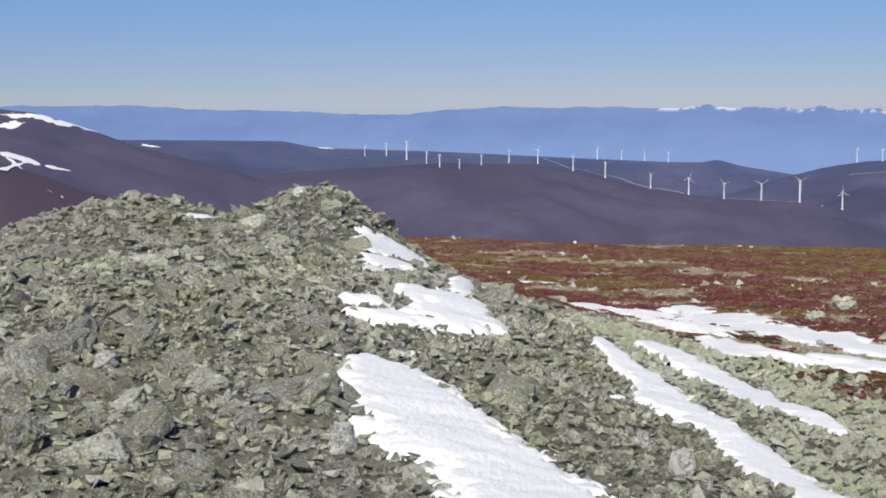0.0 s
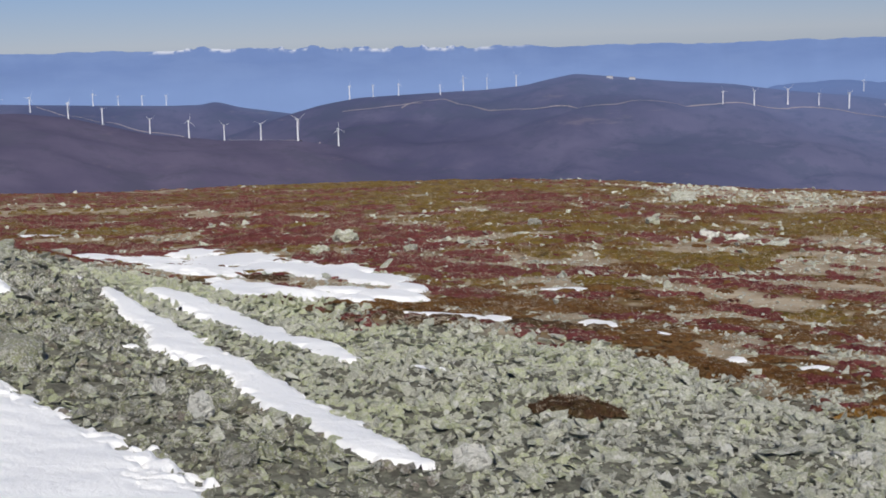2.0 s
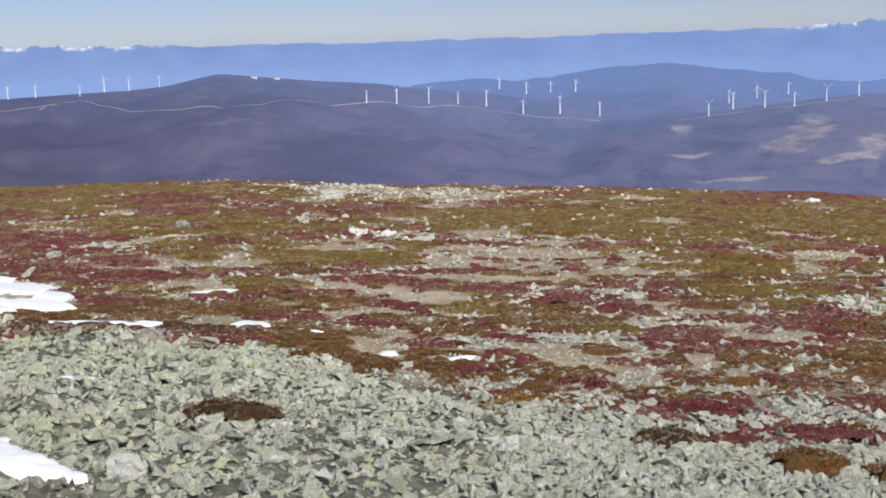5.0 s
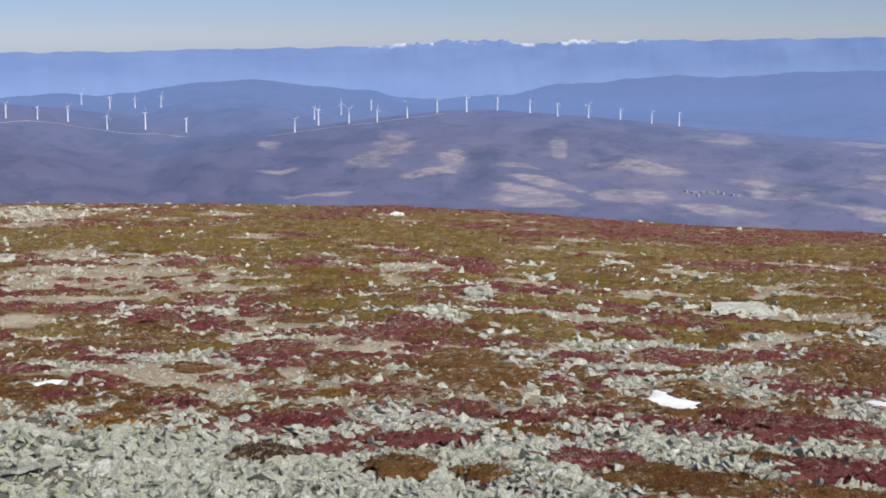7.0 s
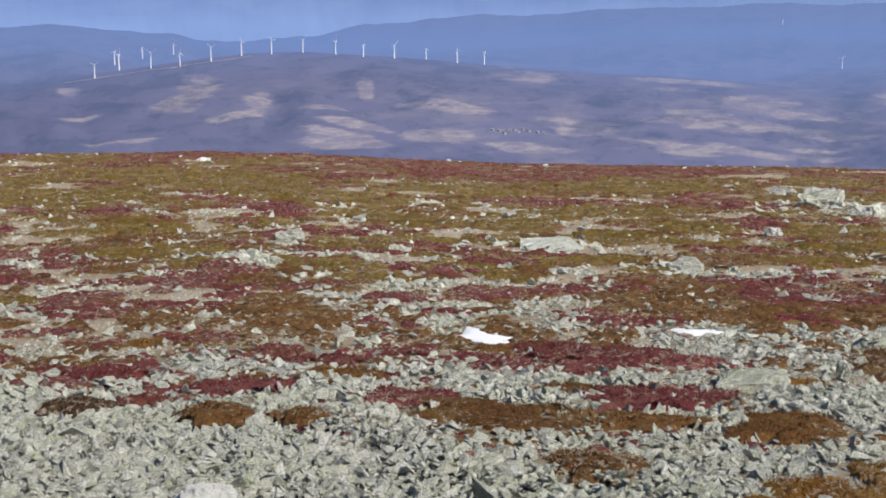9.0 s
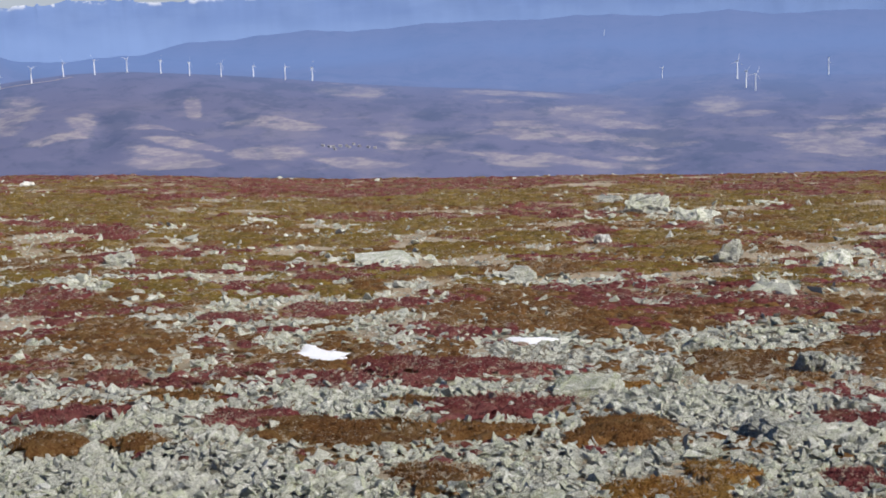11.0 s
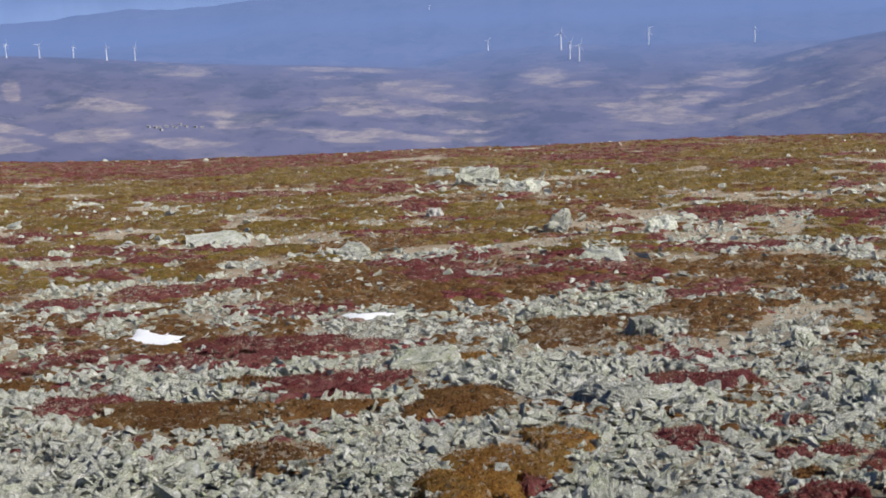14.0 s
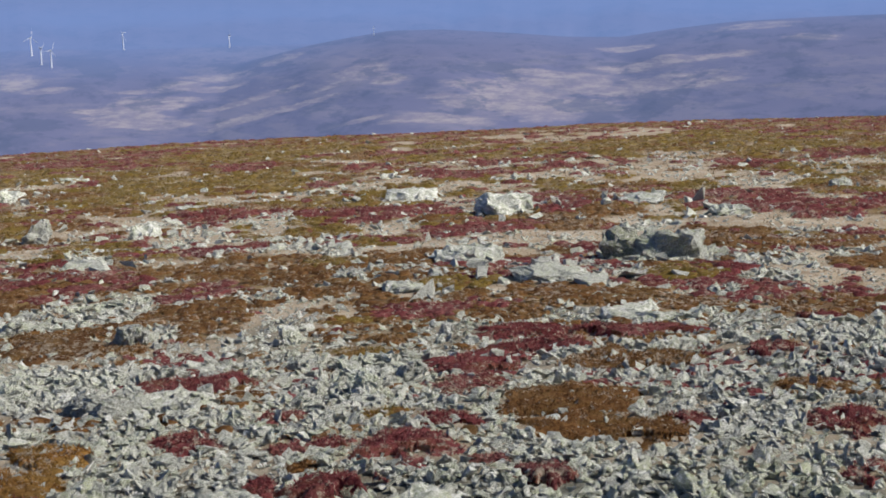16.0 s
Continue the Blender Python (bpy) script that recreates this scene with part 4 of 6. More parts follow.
meadow(2970, 965, 122, 27)
meadow(3448, 918, 98, 125)
meadow(3378, 818, 95, 34)
meadow(3315, 560, 105, 61)
meadow(3387, 610, 162, 27)
meadow(3228, 618, 167, 33)
meadow(3451, 532, 82, 28)
meadow(3276, 1207, 123, 88)
meadow(3123, 958, 141, 39)
meadow(2852, 1231, 195, 41)
meadow(3007, 987, 124, 21)
meadow(3297, 601, 79, 93)
meadow(3185, 621, 114, 48)
meadow(3422, 499, 203, 34)
meadow(3533, 459, 126, 65)
meadow(3353, 530, 106, 32)
meadow(3288, 363, 194, 28)
meadow(3154, 236, 149, 36)
meadow(3155, 349, 149, 62)
meadow(3192, 532, 127, 56)
meadow(3588, 296, 99, 75)
meadow(3187, 29, 62, 82)
meadow(3048, -88, 96, 26)
meadow(3058, -238, 192, 186)
meadow(3200, -308, 151, 39)
meadow(2879, -73, 181, 38)
meadow(2931, 94, 115, 24)
meadow(3076, -388, 97, 23)
meadow(3217, 166, 76, 23)
meadow(3250, 699, 78, 28)
meadow(3478, -544, 110, 49)
meadow(3274, -629, 327, 52)
meadow(3250, -369, 231, 56)
meadow(3161, -209, 124, 36)
meadow(3146, -481, 312, 103)
meadow(3105, -230, 195, 92)
meadow(3007, -163, 165, 49)
meadow(3271, 90, 103, 126)
meadow(3037, -344, 192, 50)
meadow(3506, -865, 142, 69)
meadow(3302, -958, 108, 70)
meadow(2915, -78, 137, 40)
meadow(3064, -662, 111, 37)
wood(2420, 2738, 286, 243)
wood(2137, 2637, 160, 128)
wood(2729, 2795, 92, 78)
wood(2312, 2332, 77, 136)
wood(2586, 2732, 162, 161)
wood(2446, 1941, 49, 137)
wood(3046, 1512, 120, 112)
wood(2740, 1843, 78, 44)
wood(3012, 1611, 94, 83)
wood(3037, 846, 111, 154)
wood(2909, 1393, 114, 159)
wood(3120, 1613, 165, 89)
wood(3373, 1023, 97, 119)
wood(2219, 1959, 116, 49)
wood(2493, 1973, 75, 91)
wood(2892, 1289, 74, 58)
wood(2997, 808, 97, 70)
wood(3464, 1012, 85, 116)
wood(3532, -74, 277, 70)
wood(3092, 64, 48, 94)
wood(3421, 761, 82, 119)
wood(3393, 240, 107, 56)
wood(3119, 407, 148, 36)
wood(3530, -42, 221, 70)
wood(3414, 199, 80, 125)
wood(3130, -48, 74, 118)
wood(2876, -668, 139, 38)
wood(3620, 408, 86, 90)

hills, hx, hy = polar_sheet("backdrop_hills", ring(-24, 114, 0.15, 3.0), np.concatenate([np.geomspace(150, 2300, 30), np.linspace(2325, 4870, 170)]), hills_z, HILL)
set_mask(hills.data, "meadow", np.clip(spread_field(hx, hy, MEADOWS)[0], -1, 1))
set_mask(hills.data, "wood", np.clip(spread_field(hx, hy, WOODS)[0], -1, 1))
tagged(hills, "far purple heather hills with pale meadows and valleys, blue haze painted in", "hills", kind="structure")


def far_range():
    """The last blue mountains, as a plain backdrop with haze put into its colour."""
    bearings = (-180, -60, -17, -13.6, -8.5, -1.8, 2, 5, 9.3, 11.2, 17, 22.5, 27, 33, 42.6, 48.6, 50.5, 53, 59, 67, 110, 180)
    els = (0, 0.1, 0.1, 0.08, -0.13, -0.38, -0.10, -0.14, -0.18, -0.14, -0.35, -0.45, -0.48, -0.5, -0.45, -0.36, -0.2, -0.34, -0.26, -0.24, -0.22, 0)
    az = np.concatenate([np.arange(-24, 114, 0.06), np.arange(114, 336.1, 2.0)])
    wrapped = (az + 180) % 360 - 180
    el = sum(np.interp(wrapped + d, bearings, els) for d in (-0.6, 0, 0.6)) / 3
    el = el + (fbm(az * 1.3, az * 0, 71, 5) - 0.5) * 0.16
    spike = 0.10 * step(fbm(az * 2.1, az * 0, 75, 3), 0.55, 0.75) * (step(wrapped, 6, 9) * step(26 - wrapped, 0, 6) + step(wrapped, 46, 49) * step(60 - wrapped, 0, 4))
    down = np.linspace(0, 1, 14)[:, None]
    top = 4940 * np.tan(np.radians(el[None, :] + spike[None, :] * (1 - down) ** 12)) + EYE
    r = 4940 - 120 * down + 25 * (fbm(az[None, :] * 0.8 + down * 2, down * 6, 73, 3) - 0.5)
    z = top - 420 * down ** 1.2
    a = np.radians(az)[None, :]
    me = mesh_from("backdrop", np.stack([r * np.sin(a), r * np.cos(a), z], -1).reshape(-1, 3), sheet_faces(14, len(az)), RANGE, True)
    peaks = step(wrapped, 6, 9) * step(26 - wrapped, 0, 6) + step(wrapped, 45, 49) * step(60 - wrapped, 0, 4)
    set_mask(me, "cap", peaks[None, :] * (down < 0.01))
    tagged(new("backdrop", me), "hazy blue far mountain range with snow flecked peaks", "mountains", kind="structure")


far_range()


# ---- boulders ----
LOOKS = {"block": (BOULDER, "angular grey quartzite boulder lying in heather"), "slab": (BOULDER, "flat grey quartzite slab among stones"),
         "point": (BOULDER, "pointed upright grey quartzite boulder"), "lichen": (BOULDER_LICHEN, "yellow-green lichen covered boulder"),
         "quartz": (BOULDER_WHITE, "pale milky quartz block among grey scree"), "dark": (BOULDER_DARK_SHADED, "dark grey boulder, coloured as dark as a shaded rock face"),
         "dark_slab": (BOULDER_DARK_SHADED, "large dark tilted slab in the scree")}


def boulder_mesh(kind, w, d, h, seed, cuts=5):
    rnd = random.Random(seed)
    bm = bmesh.new()
    count = 11 if kind == "point" else 15 if "slab" in kind else 24
    for _ in range(count):
        v = Vector((rnd.uniform(-1, 1), rnd.uniform(-1, 1), rnd.uniform(-1, 1)))
        v = v / max(abs(v.x), abs(v.y), abs(v.z)) if rnd.random() < (0.2 if kind == "quartz" else 0.5) else v.normalized() * 1.05
        if kind == "point" and v.z > 0:
            v.x, v.y = v.x * (1 - 0.85 * v.z) + 0.15 * v.z, v.y * (1 - 0.85 * v.z)
        if "slab" in kind:
            v.z *= 0.75 + 0.25 * v.x
        bm.verts.new((v.x * w * 0.5, v.y * d * 0.5, v.z * h * 0.5))
    hull = bmesh.ops.convex_hull(bm, input=bm.verts)
    bmesh.ops.delete(bm, geom=list({g for g in hull["geom_interior"] + hull["geom_unused"] if isinstance(g, bmesh.types.BMVert)}), context="VERTS")
    bmesh.ops.bevel(bm, geom=list(bm.edges), offset=0.035 * min(w, h), segments=1, affect="EDGES", clamp_overlap=True)
    bmesh.ops.triangulate(bm, faces=bm.faces)
    bmesh.ops.subdivide_edges(bm, edges=[e for e in bm.edges if e.calc_length() > 0.2 * w], cuts=cuts, use_grid_fill=True)
    bmesh.ops.triangulate(bm, faces=bm.faces)
    rough = min(w, 1.8 * h)
    for v in bm.verts:
        p = v.co * (3.2 / w) + Vector((seed, 0, 0))
        v.co += (v.normal if v.normal.length > 0 else v.co.normalized()) * rough * (noise.fractal(p * 1.3, 0.7, 2.1, 6) * 0.10 + abs(noise.noise(p * 2.6)) * 0.07 - 0.02)
    return bm


BOULDER_SPOTS = []


def boulder(kind, x, y, w, d, h, turn):
    BOULDER_SPOTS.append((x, y, w, d))
    seed = int(abs(x * 131 + y * 717)) % 9973
    material, label = LOOKS[kind]
    h = h * 0.8 if kind == "quartz" else h * (1 - 0.3 * min(1.0, max(0.0, (math.hypot(x, y) - 25) / 12)))
    bm = boulder_mesh(kind, w * 1.05, d * 1.25, h * 1.25, seed)
    me = bpy.data.meshes.new("boulder")
    bm.to_mesh(me)
    bm.free()
    me.materials.append(material)
    ob = new("boulder", me)
    z = float(ground_top(np.array([x]), np.array([y]))[0])
    ob.matrix_world = pose(x, y, z + h * (0.16 if "slab" in kind else 0.3), random.uniform(-7, 7), random.uniform(-7, 7), turn + random.uniform(-15, 15))
    tagged(ob, label, "boulder", "boulders on the plateau")


# one boulder in two: shaded left side as a dark block, lit side next
boulder("dark", 20.73, -3.19, 0.64, 0.38, 0.44, -99)
boulder("block", 20.59, -3.77, 1.02, 0.61, 0.45, -100)
boulder("block", 30.02, -2.04, 1.16, 0.69, 0.55, -94)
boulder("block", 37.73, -0.16, 1.30, 0.78, 0.44, -90)
boulder("slab", 21.10, -0.90, 0.92, 0.74, 0.33, -92)
boulder("slab", 18.17, -1.88, 1.02, 0.81, 0.23, -96)
boulder("point", 29.03, 7.45, 0.72, 0.50, 0.76, -76)
boulder("slab", 15.28, -2.41, 0.63, 0.51, 0.18, -99)
boulder("slab", 31.07, -5.17, 1.00, 0.80, 0.31, -99)
boulder("slab", 27.70, -6.34, 0.73, 0.59, 0.30, -103)
boulder("slab", 17.91, 0.08, 0.48, 0.38, 0.19, -90)
boulder("block", 34.04, -10.47, 0.52, 0.31, 0.28, -107)
boulder("slab", 14.95, -2.59, 0.64, 0.51, 0.17, -100)
boulder("block", 50.28, 15.97, 1.56, 0.94, 0.92, -72)
boulder("block", 43.85, 12.48, 0.96, 0.57, 0.57, -74)
boulder("slab", 57.57, 19.95, 0.96, 0.77, 0.45, -71)
boulder("slab", 55.33, 12.66, 1.12, 0.90, 0.31, -77)
boulder("slab", 47.00, 13.34, 1.66, 1.32, 0.55, -74)
boulder("quartz", 33.25, 11.73, 0.42, 0.25, 0.38, -71)
boulder("block", 24.58, 10.37, 0.66, 0.40, 0.25, -67)
boulder("slab", 28.74, 5.21, 0.72, 0.58, 0.41, -80)
boulder("slab", 36.67, 5.51, 0.81, 0.65, 0.25, -81)
boulder("slab", 22.87, 5.23, 0.79, 0.63, 0.18, -77)
boulder("slab", 21.46, -0.74, 0.75, 0.60, 0.25, -92)
boulder("point", 7.30, 1.72, 0.34, 0.26, 0.40, -77)
boulder("slab", 7.40, 1.08, 0.66, 0.42, 0.24, -82)
boulder("block", 7.36, -0.07, 0.40, 0.24, 0.21, -91)
boulder("block", 6.87, 2.43, 0.34, 0.20, 0.21, -71)
boulder("block", 14.39, 1.26, 0.25, 0.15, 0.22, -85)
boulder("quartz", 14.55, -0.36, 0.11, 0.06, 0.19, -91)
boulder("lichen", 12.45, 4.58, 0.62, 0.50, 0.16, -70)
boulder("block", 11.61, 0.05, 0.26, 0.16, 0.25, -90)
boulder("slab", 10.47, 2.36, 0.52, 0.42, 0.25, -77)
boulder("slab", 10.95, 2.02, 0.41, 0.33, 0.12, -80)
boulder("block", 11.02, 0.39, 0.25, 0.15, 0.23, -88)
boulder("block", 14.53, 2.89, 0.36, 0.22, 0.25, -79)
boulder("block", 24.06, 19.25, 0.61, 0.37, 0.30, -51)
boulder("block", 23.45, 16.05, 0.36, 0.22, 0.21, -56)
boulder("slab", 27.32, 14.71, 1.35, 1.08, 0.2, -62)
boulder("quartz", 5.95, 5.46, 0.37, 0.22, 0.24, -47)
boulder("slab", 16.05, 4.52, 0.46, 0.36, 0.32, -74)
boulder("block", 13.39, 4.01, 0.14, 0.09, 0.24, -73)
boulder("quartz", 65.18, 58.66, 0.76, 0.46, 0.36, -48)
boulder("lichen", 10.73, 38.16, 0.72, 0.43, 0.51, -16)
boulder("lichen", 8.71, 33.38, 0.44, 0.26, 0.30, -15)
boulder("block", 10.66, 32.32, 0.32, 0.19, 0.25, -18)
boulder("block", 37.12, 66.67, 1.20, 0.72, 0.73, -29)
boulder("quartz", 1.65, 11.60, 0.13, 0.08, 0.19, -8)
boulder("quartz", 1.78, 10.48, 0.19, 0.12, 0.29, -10)
boulder("slab", 2.31, 10.20, 0.21, 0.17, 0.15, -13)
boulder("quartz", 3.21, 8.60, 0.24, 0.15, 0.22, -20)
boulder("block", 18.24, 42.47, 0.40, 0.24, 0.29, -23)
boulder("dark", 1.70, 8.69, 0.22, 0.13, 0.21, -11)
boulder("lichen", 0.80, 18.75, 0.27, 0.16, 0.35, -2)
boulder("dark", 17.92, 41.72, 0.43, 0.26, 0.28, -23)
boulder("quartz", 21.64, 37.22, 0.58, 0.35, 0.25, -30)
boulder("quartz", 21.93, 35.96, 0.57, 0.34, 0.24, -31)
boulder("slab", 21.91, 34.23, 0.71, 0.56, 0.27, -33)
boulder("block", 18.29, 15.00, 0.26, 0.16, 0.14, -51)
boulder("quartz", 6.27, 8.64, 0.15, 0.09, 0.16, -36)
boulder("block", 25.95, 30.65, 0.22, 0.13, 0.18, -40)
boulder("block", 23.54, 44.52, 0.50, 0.30, 0.38, -28)
# on the mound, dark slabs and blocks stand in by colour for shaded crevices
boulder("dark_slab", -1.23, 11.65, 0.74, 0.44, 0.32, 6)
boulder("quartz", -0.71, 10.19, 0.20, 0.12, 0.30, 4)
boulder("dark_slab", -3.47, 12.97, 0.58, 0.35, 0.34, 15)
boulder("slab", -0.16, 9.68, 0.23, 0.19, 0.13, 1)
boulder("slab", 0.03, 9.28, 0.19, 0.16, 0.10, -0)
boulder("quartz", -2.87, 29.14, 0.29, 0.17, 0.24, 6)
boulder("quartz", -2.86, 14.22, 0.26, 0.15, 0.14, 11)
boulder("quartz", -2.96, 12.60, 0.23, 0.14, 0.23, 13)
boulder("dark", -3.38, 13.53, 0.39, 0.23, 0.32, 14)
boulder("dark_slab", -2.81, 13.32, 0.40, 0.24, 0.27, 12)
boulder("dark", -2.27, 12.55, 0.30, 0.18, 0.29, 10)
boulder("slab", -1.92, 11.75, 0.42, 0.34, 0.22, 9)
boulder("dark", -3.16, 11.51, 0.33, 0.20, 0.27, 15)
boulder("slab", -2.50, 11.21, 0.32, 0.26, 0.25, 13)
boulder("dark", -1.45, 10.70, 0.22, 0.13, 0.19, 8)
boulder("dark", -2.97, 10.10, 0.25, 0.15, 0.29, 16)
boulder("slab", -2.29, 9.60, 0.32, 0.25, 0.23, 13)
boulder("dark", -1.60, 9.25, 0.26, 0.16, 0.23, 10)
boulder("slab", -3.96, 19.46, 0.51, 0.40, 0.23, 12)
boulder("dark", -2.48, 16.77, 0.40, 0.24, 0.20, 8)
boulder("slab", -3.49, 26.23, 0.52, 0.41, 0.28, 8)
boulder("lichen", -2.58, 22.70, 0.45, 0.27, 0.26, 6)
boulder("lichen", -2.10, 27.68, 0.43, 0.26, 0.31, 4)
boulder("dark", -5.94, 22.55, 0.46, 0.27, 0.24, 15)


# ---- heather cushions ----
PLANTS = {"red": (RED, "crimson winter bilberry cushion among grey stones"), "brown": (BROWN, "brown heather cushion between stones"),
          "orange": (ORANGE, "russet orange heather cushion on scree"), "olive": (OLIVE, "low olive green heath mat"),
          "dark": (DARK_HEATH, "dark brown heather island in scree")}
CUSHIONS = []


def cushion(kind, x, y, w, d):
    turn = -math.degrees(math.atan2(x, y))
    material, label = PLANTS[kind]
    seed = 300 + len(CUSHIONS)
    grow = {"dark": 1.05}.get(kind, 1.27)
    w, d = w * grow, d * grow
    CUSHIONS.append((x, y, w, d, turn))
    local = np.random.default_rng(seed)
    b = -radians(turn)
    r = math.hypot(x, y)
    tall = {"red": 0.055, "dark": 0.035, "olive": 0.05}.get(kind, 0.06) * min(1.0, 0.35 + 0.65 * w) + 0.02 * min(w, 2.0)
    lace = {"red": 0.65, "dark": 0.70}.get(kind, 0.69)
    reach = lambda a: 1 + (fbm(np.cos(a) * 2.3 + seed, np.sin(a) * 2.3, seed, 5) - 0.5) * 1.5

    def place(a, k):
        u, v = np.cos(a) * k * reach(a) * w / 2, np.sin(a) * k * reach(a) * d / 2
        return x + u * math.cos(b) + v * math.sin(b), y - u * math.sin(b) + v * math.cos(b)

    def gap(px, py, k):
        """Bare spots in the mat, more of them towards its rim."""
        return step(fbm(px * 3.4, py * 3.4, seed + 3, 4) + 0.20 * (k - 0.5), lace - 0.03, lace + 0.04)

    def surface(px, py, k):
        lump = fbm(px * 3.2, py * 3.2, seed, 3)
        return ground_z(px, py) - 0.02 + tall * (1 - k ** 4) * (0.25 + 1.3 * lump) * (1 - gap(px, py, k)) - 0.09 * gap(px, py, k) - 0.05 * k ** 6 + 0.045 * (fbm(px * 15, py * 15, seed, 3) - 0.5)

    # woody mat, open where stones and soil show through
    a, k = np.meshgrid(np.linspace(0, 2 * math.pi, 73), np.linspace(0, 1, 23))
    px, py = place(a, k)
    faces = sheet_faces(23, 73)[:, ::-1]
    faces = faces[(gap(px, py, k).ravel()[faces] < 0.6).all(1)]
    used, faces = np.unique(faces, return_inverse=True)
    me = mesh_from("heather_cushion", np.stack([px, py, surface(px, py, k)], -1).reshape(-1, 3)[used], faces.reshape(-1, 4), material, True)
    ob = tagged(new("heather_cushion", me), label, "heather", "heather cushions")
    # sprigs
    n = int(np.clip(5200 * w * d * (9 / r) ** 1.3, 300, 3600))
    a, k = local.uniform(0, 2 * math.pi, n), np.sqrt(local.uniform(0, 1, n)) * 1.08
    px, py = place(a, k)
    full = gap(px, py, k) < 0.7
    px, py, k = px[full], py[full], k[full]
    n = len(px)
    pz = surface(px, py, np.minimum(k, 1))
    size = 0.020 * (1 + 0.035 * (r - 8)) * local.uniform(0.5, 1.6, n)
    side = local.uniform(0, 2 * math.pi, n)
    foot = np.stack([px, py, pz - 0.004], -1)
    tip = foot + np.stack([np.sin(side) * size * 0.9, -np.cos(side) * size * 0.9, size * local.uniform(0.2, 1.0, n)], -1)
    wide = np.stack([np.cos(side), np.sin(side), np.zeros(n)], -1) * (size * 0.2)[:, None]
    mid = (foot + tip) / 2
    verts = np.stack([foot, mid + wide, tip, mid - wide], 1).reshape(-1, 3)
    faces = np.arange(n * 4).reshape(-1, 4)
    me = mesh_from("foliage", verts, faces, material)
    leaves = new("foliage", me)
    leaves.parent = ob


cushion("red", 8.68, 12.61, 0.60, 0.63)
cushion("brown", 7.80, 13.28, 0.67, 1.45)
cushion("red", 9.19, 11.30, 0.69, 0.95)
cushion("brown", 8.54, 11.21, 0.44, 0.53)
cushion("brown", 8.26, 12.64, 0.48, 0.59)
cushion("orange", 7.84, 10.60, 0.48, 0.50)
cushion("red", 9.11, 10.26, 0.33, 0.50)
cushion("red", 9.20, 9.64, 0.79, 0.96)
cushion("dark", 7.93, 8.58, 0.51, 0.64)
cushion("red", 8.31, 8.25, 0.37, 0.39)
cushion("red", 8.95, 8.42, 0.24, 0.56)
cushion("red", 9.38, 8.11, 0.83, 0.89)
cushion("red", 11.43, 9.30, 0.64, 0.75)
cushion("dark", 4.83, 10.53, 0.62, 0.62)
cushion("orange", 10.98, 10.91, 0.30, 0.52)
cushion("red", 11.43, 9.53, 0.35, 0.44)
cushion("red", 11.02, 8.82, 0.45, 0.79)
cushion("red", 11.37, 8.44, 0.50, 0.96)
cushion("red", 12.27, 8.29, 0.64, 1.01)
cushion("red", 13.39, 7.15, 0.84, 0.89)
cushion("red", 12.31, 7.22, 0.68, 0.87)
cushion("red", 13.56, 6.38, 0.89, 0.67)
cushion("brown", 10.55, 7.84, 0.73, 0.69)
cushion("red", 9.20, 8.07, 0.87, 1.30)
cushion("red", 11.99, 6.29, 0.53, 0.43)
cushion("red", 13.35, 5.72, 0.92, 0.47)
cushion("red", 9.73, 6.58, 0.79, 0.93)
cushion("brown", 11.15, 5.79, 0.79, 0.60)
cushion("red", 11.35, 5.12, 0.94, 1.07)
cushion("red", 11.86, 4.71, 0.60, 1.00)
cushion("brown", 9.58, 5.67, 1.50, 1.04)
cushion("brown", 10.09, 4.69, 1.15, 0.88)
cushion("red", 8.70, 5.34, 0.32, 0.44)
cushion("brown", 8.08, 7.28, 0.50, 0.48)
cushion("brown", 8.35, 6.66, 0.40, 0.30)
cushion("dark", 7.93, 8.55, 0.55, 0.57)
cushion("brown", 14.92, 3.81, 1.27, 2.27)
cushion("brown", 14.23, 2.99, 0.86, 0.56)
cushion("orange", 12.83, 4.24, 0.53, 0.52)
cushion("red", 11.91, 2.04, 0.62, 0.90)
cushion("brown", 10.17, 3.43, 0.81, 1.09)
cushion("brown", 8.40, 4.21, 0.64, 0.77)
cushion("red", 9.28, 1.55, 0.41, 0.53)
cushion("red", 11.07, 5.03, 1.11, 1.12)
cushion("red", 12.97, 6.45, 1.71, 1.03)
cushion("brown", 14.46, 0.21, 0.46, 0.55)
cushion("red", 14.48, -1.21, 0.92, 0.71)
cushion("red", 14.59, -1.95, 0.46, 0.64)
cushion("olive", 13.73, 0.58, 0.71, 0.45)
cushion("red", 12.62, -0.67, 1.15, 1.64)
cushion("red", 11.29, -0.46, 0.54, 1.13)
cushion("red", 13.60, -1.30, 0.92, 0.67)
cushion("brown", 12.70, -1.65, 0.40, 0.56)
cushion("brown", 10.31, -1.23, 0.99, 1.17)
cushion("brown", 9.34, -1.15, 0.75, 0.99)
cushion("dark", 12.63, 0.74, 0.30, 0.69)
cushion("red", 12.04, 1.80, 1.11, 1.13)
cushion("olive", 10.09, 0.19, 0.44, 0.51)
cushion("red", 10.07, 0.97, 0.36, 0.56)
cushion("red", 9.29, 1.52, 0.41, 0.62)
cushion("red", 8.95, 0.83, 0.29, 0.48)
cushion("red", 9.06, 0.54, 0.29, 0.51)
cushion("red", 8.82, 0.03, 0.70, 0.76)
cushion("red", 9.75, -0.24, 0.47, 0.59)
cushion("brown", 8.40, 0.68, 0.20, 0.28)
cushion("red", 7.95, 0.48, 0.54, 0.42)
cushion("red", 8.06, 0.92, 0.19, 0.56)
cushion("red", 8.37, -0.44, 0.27, 0.25)
cushion("red", 8.02, -0.77, 0.32, 0.42)
cushion("orange", 9.08, 2.46, 0.60, 0.69)
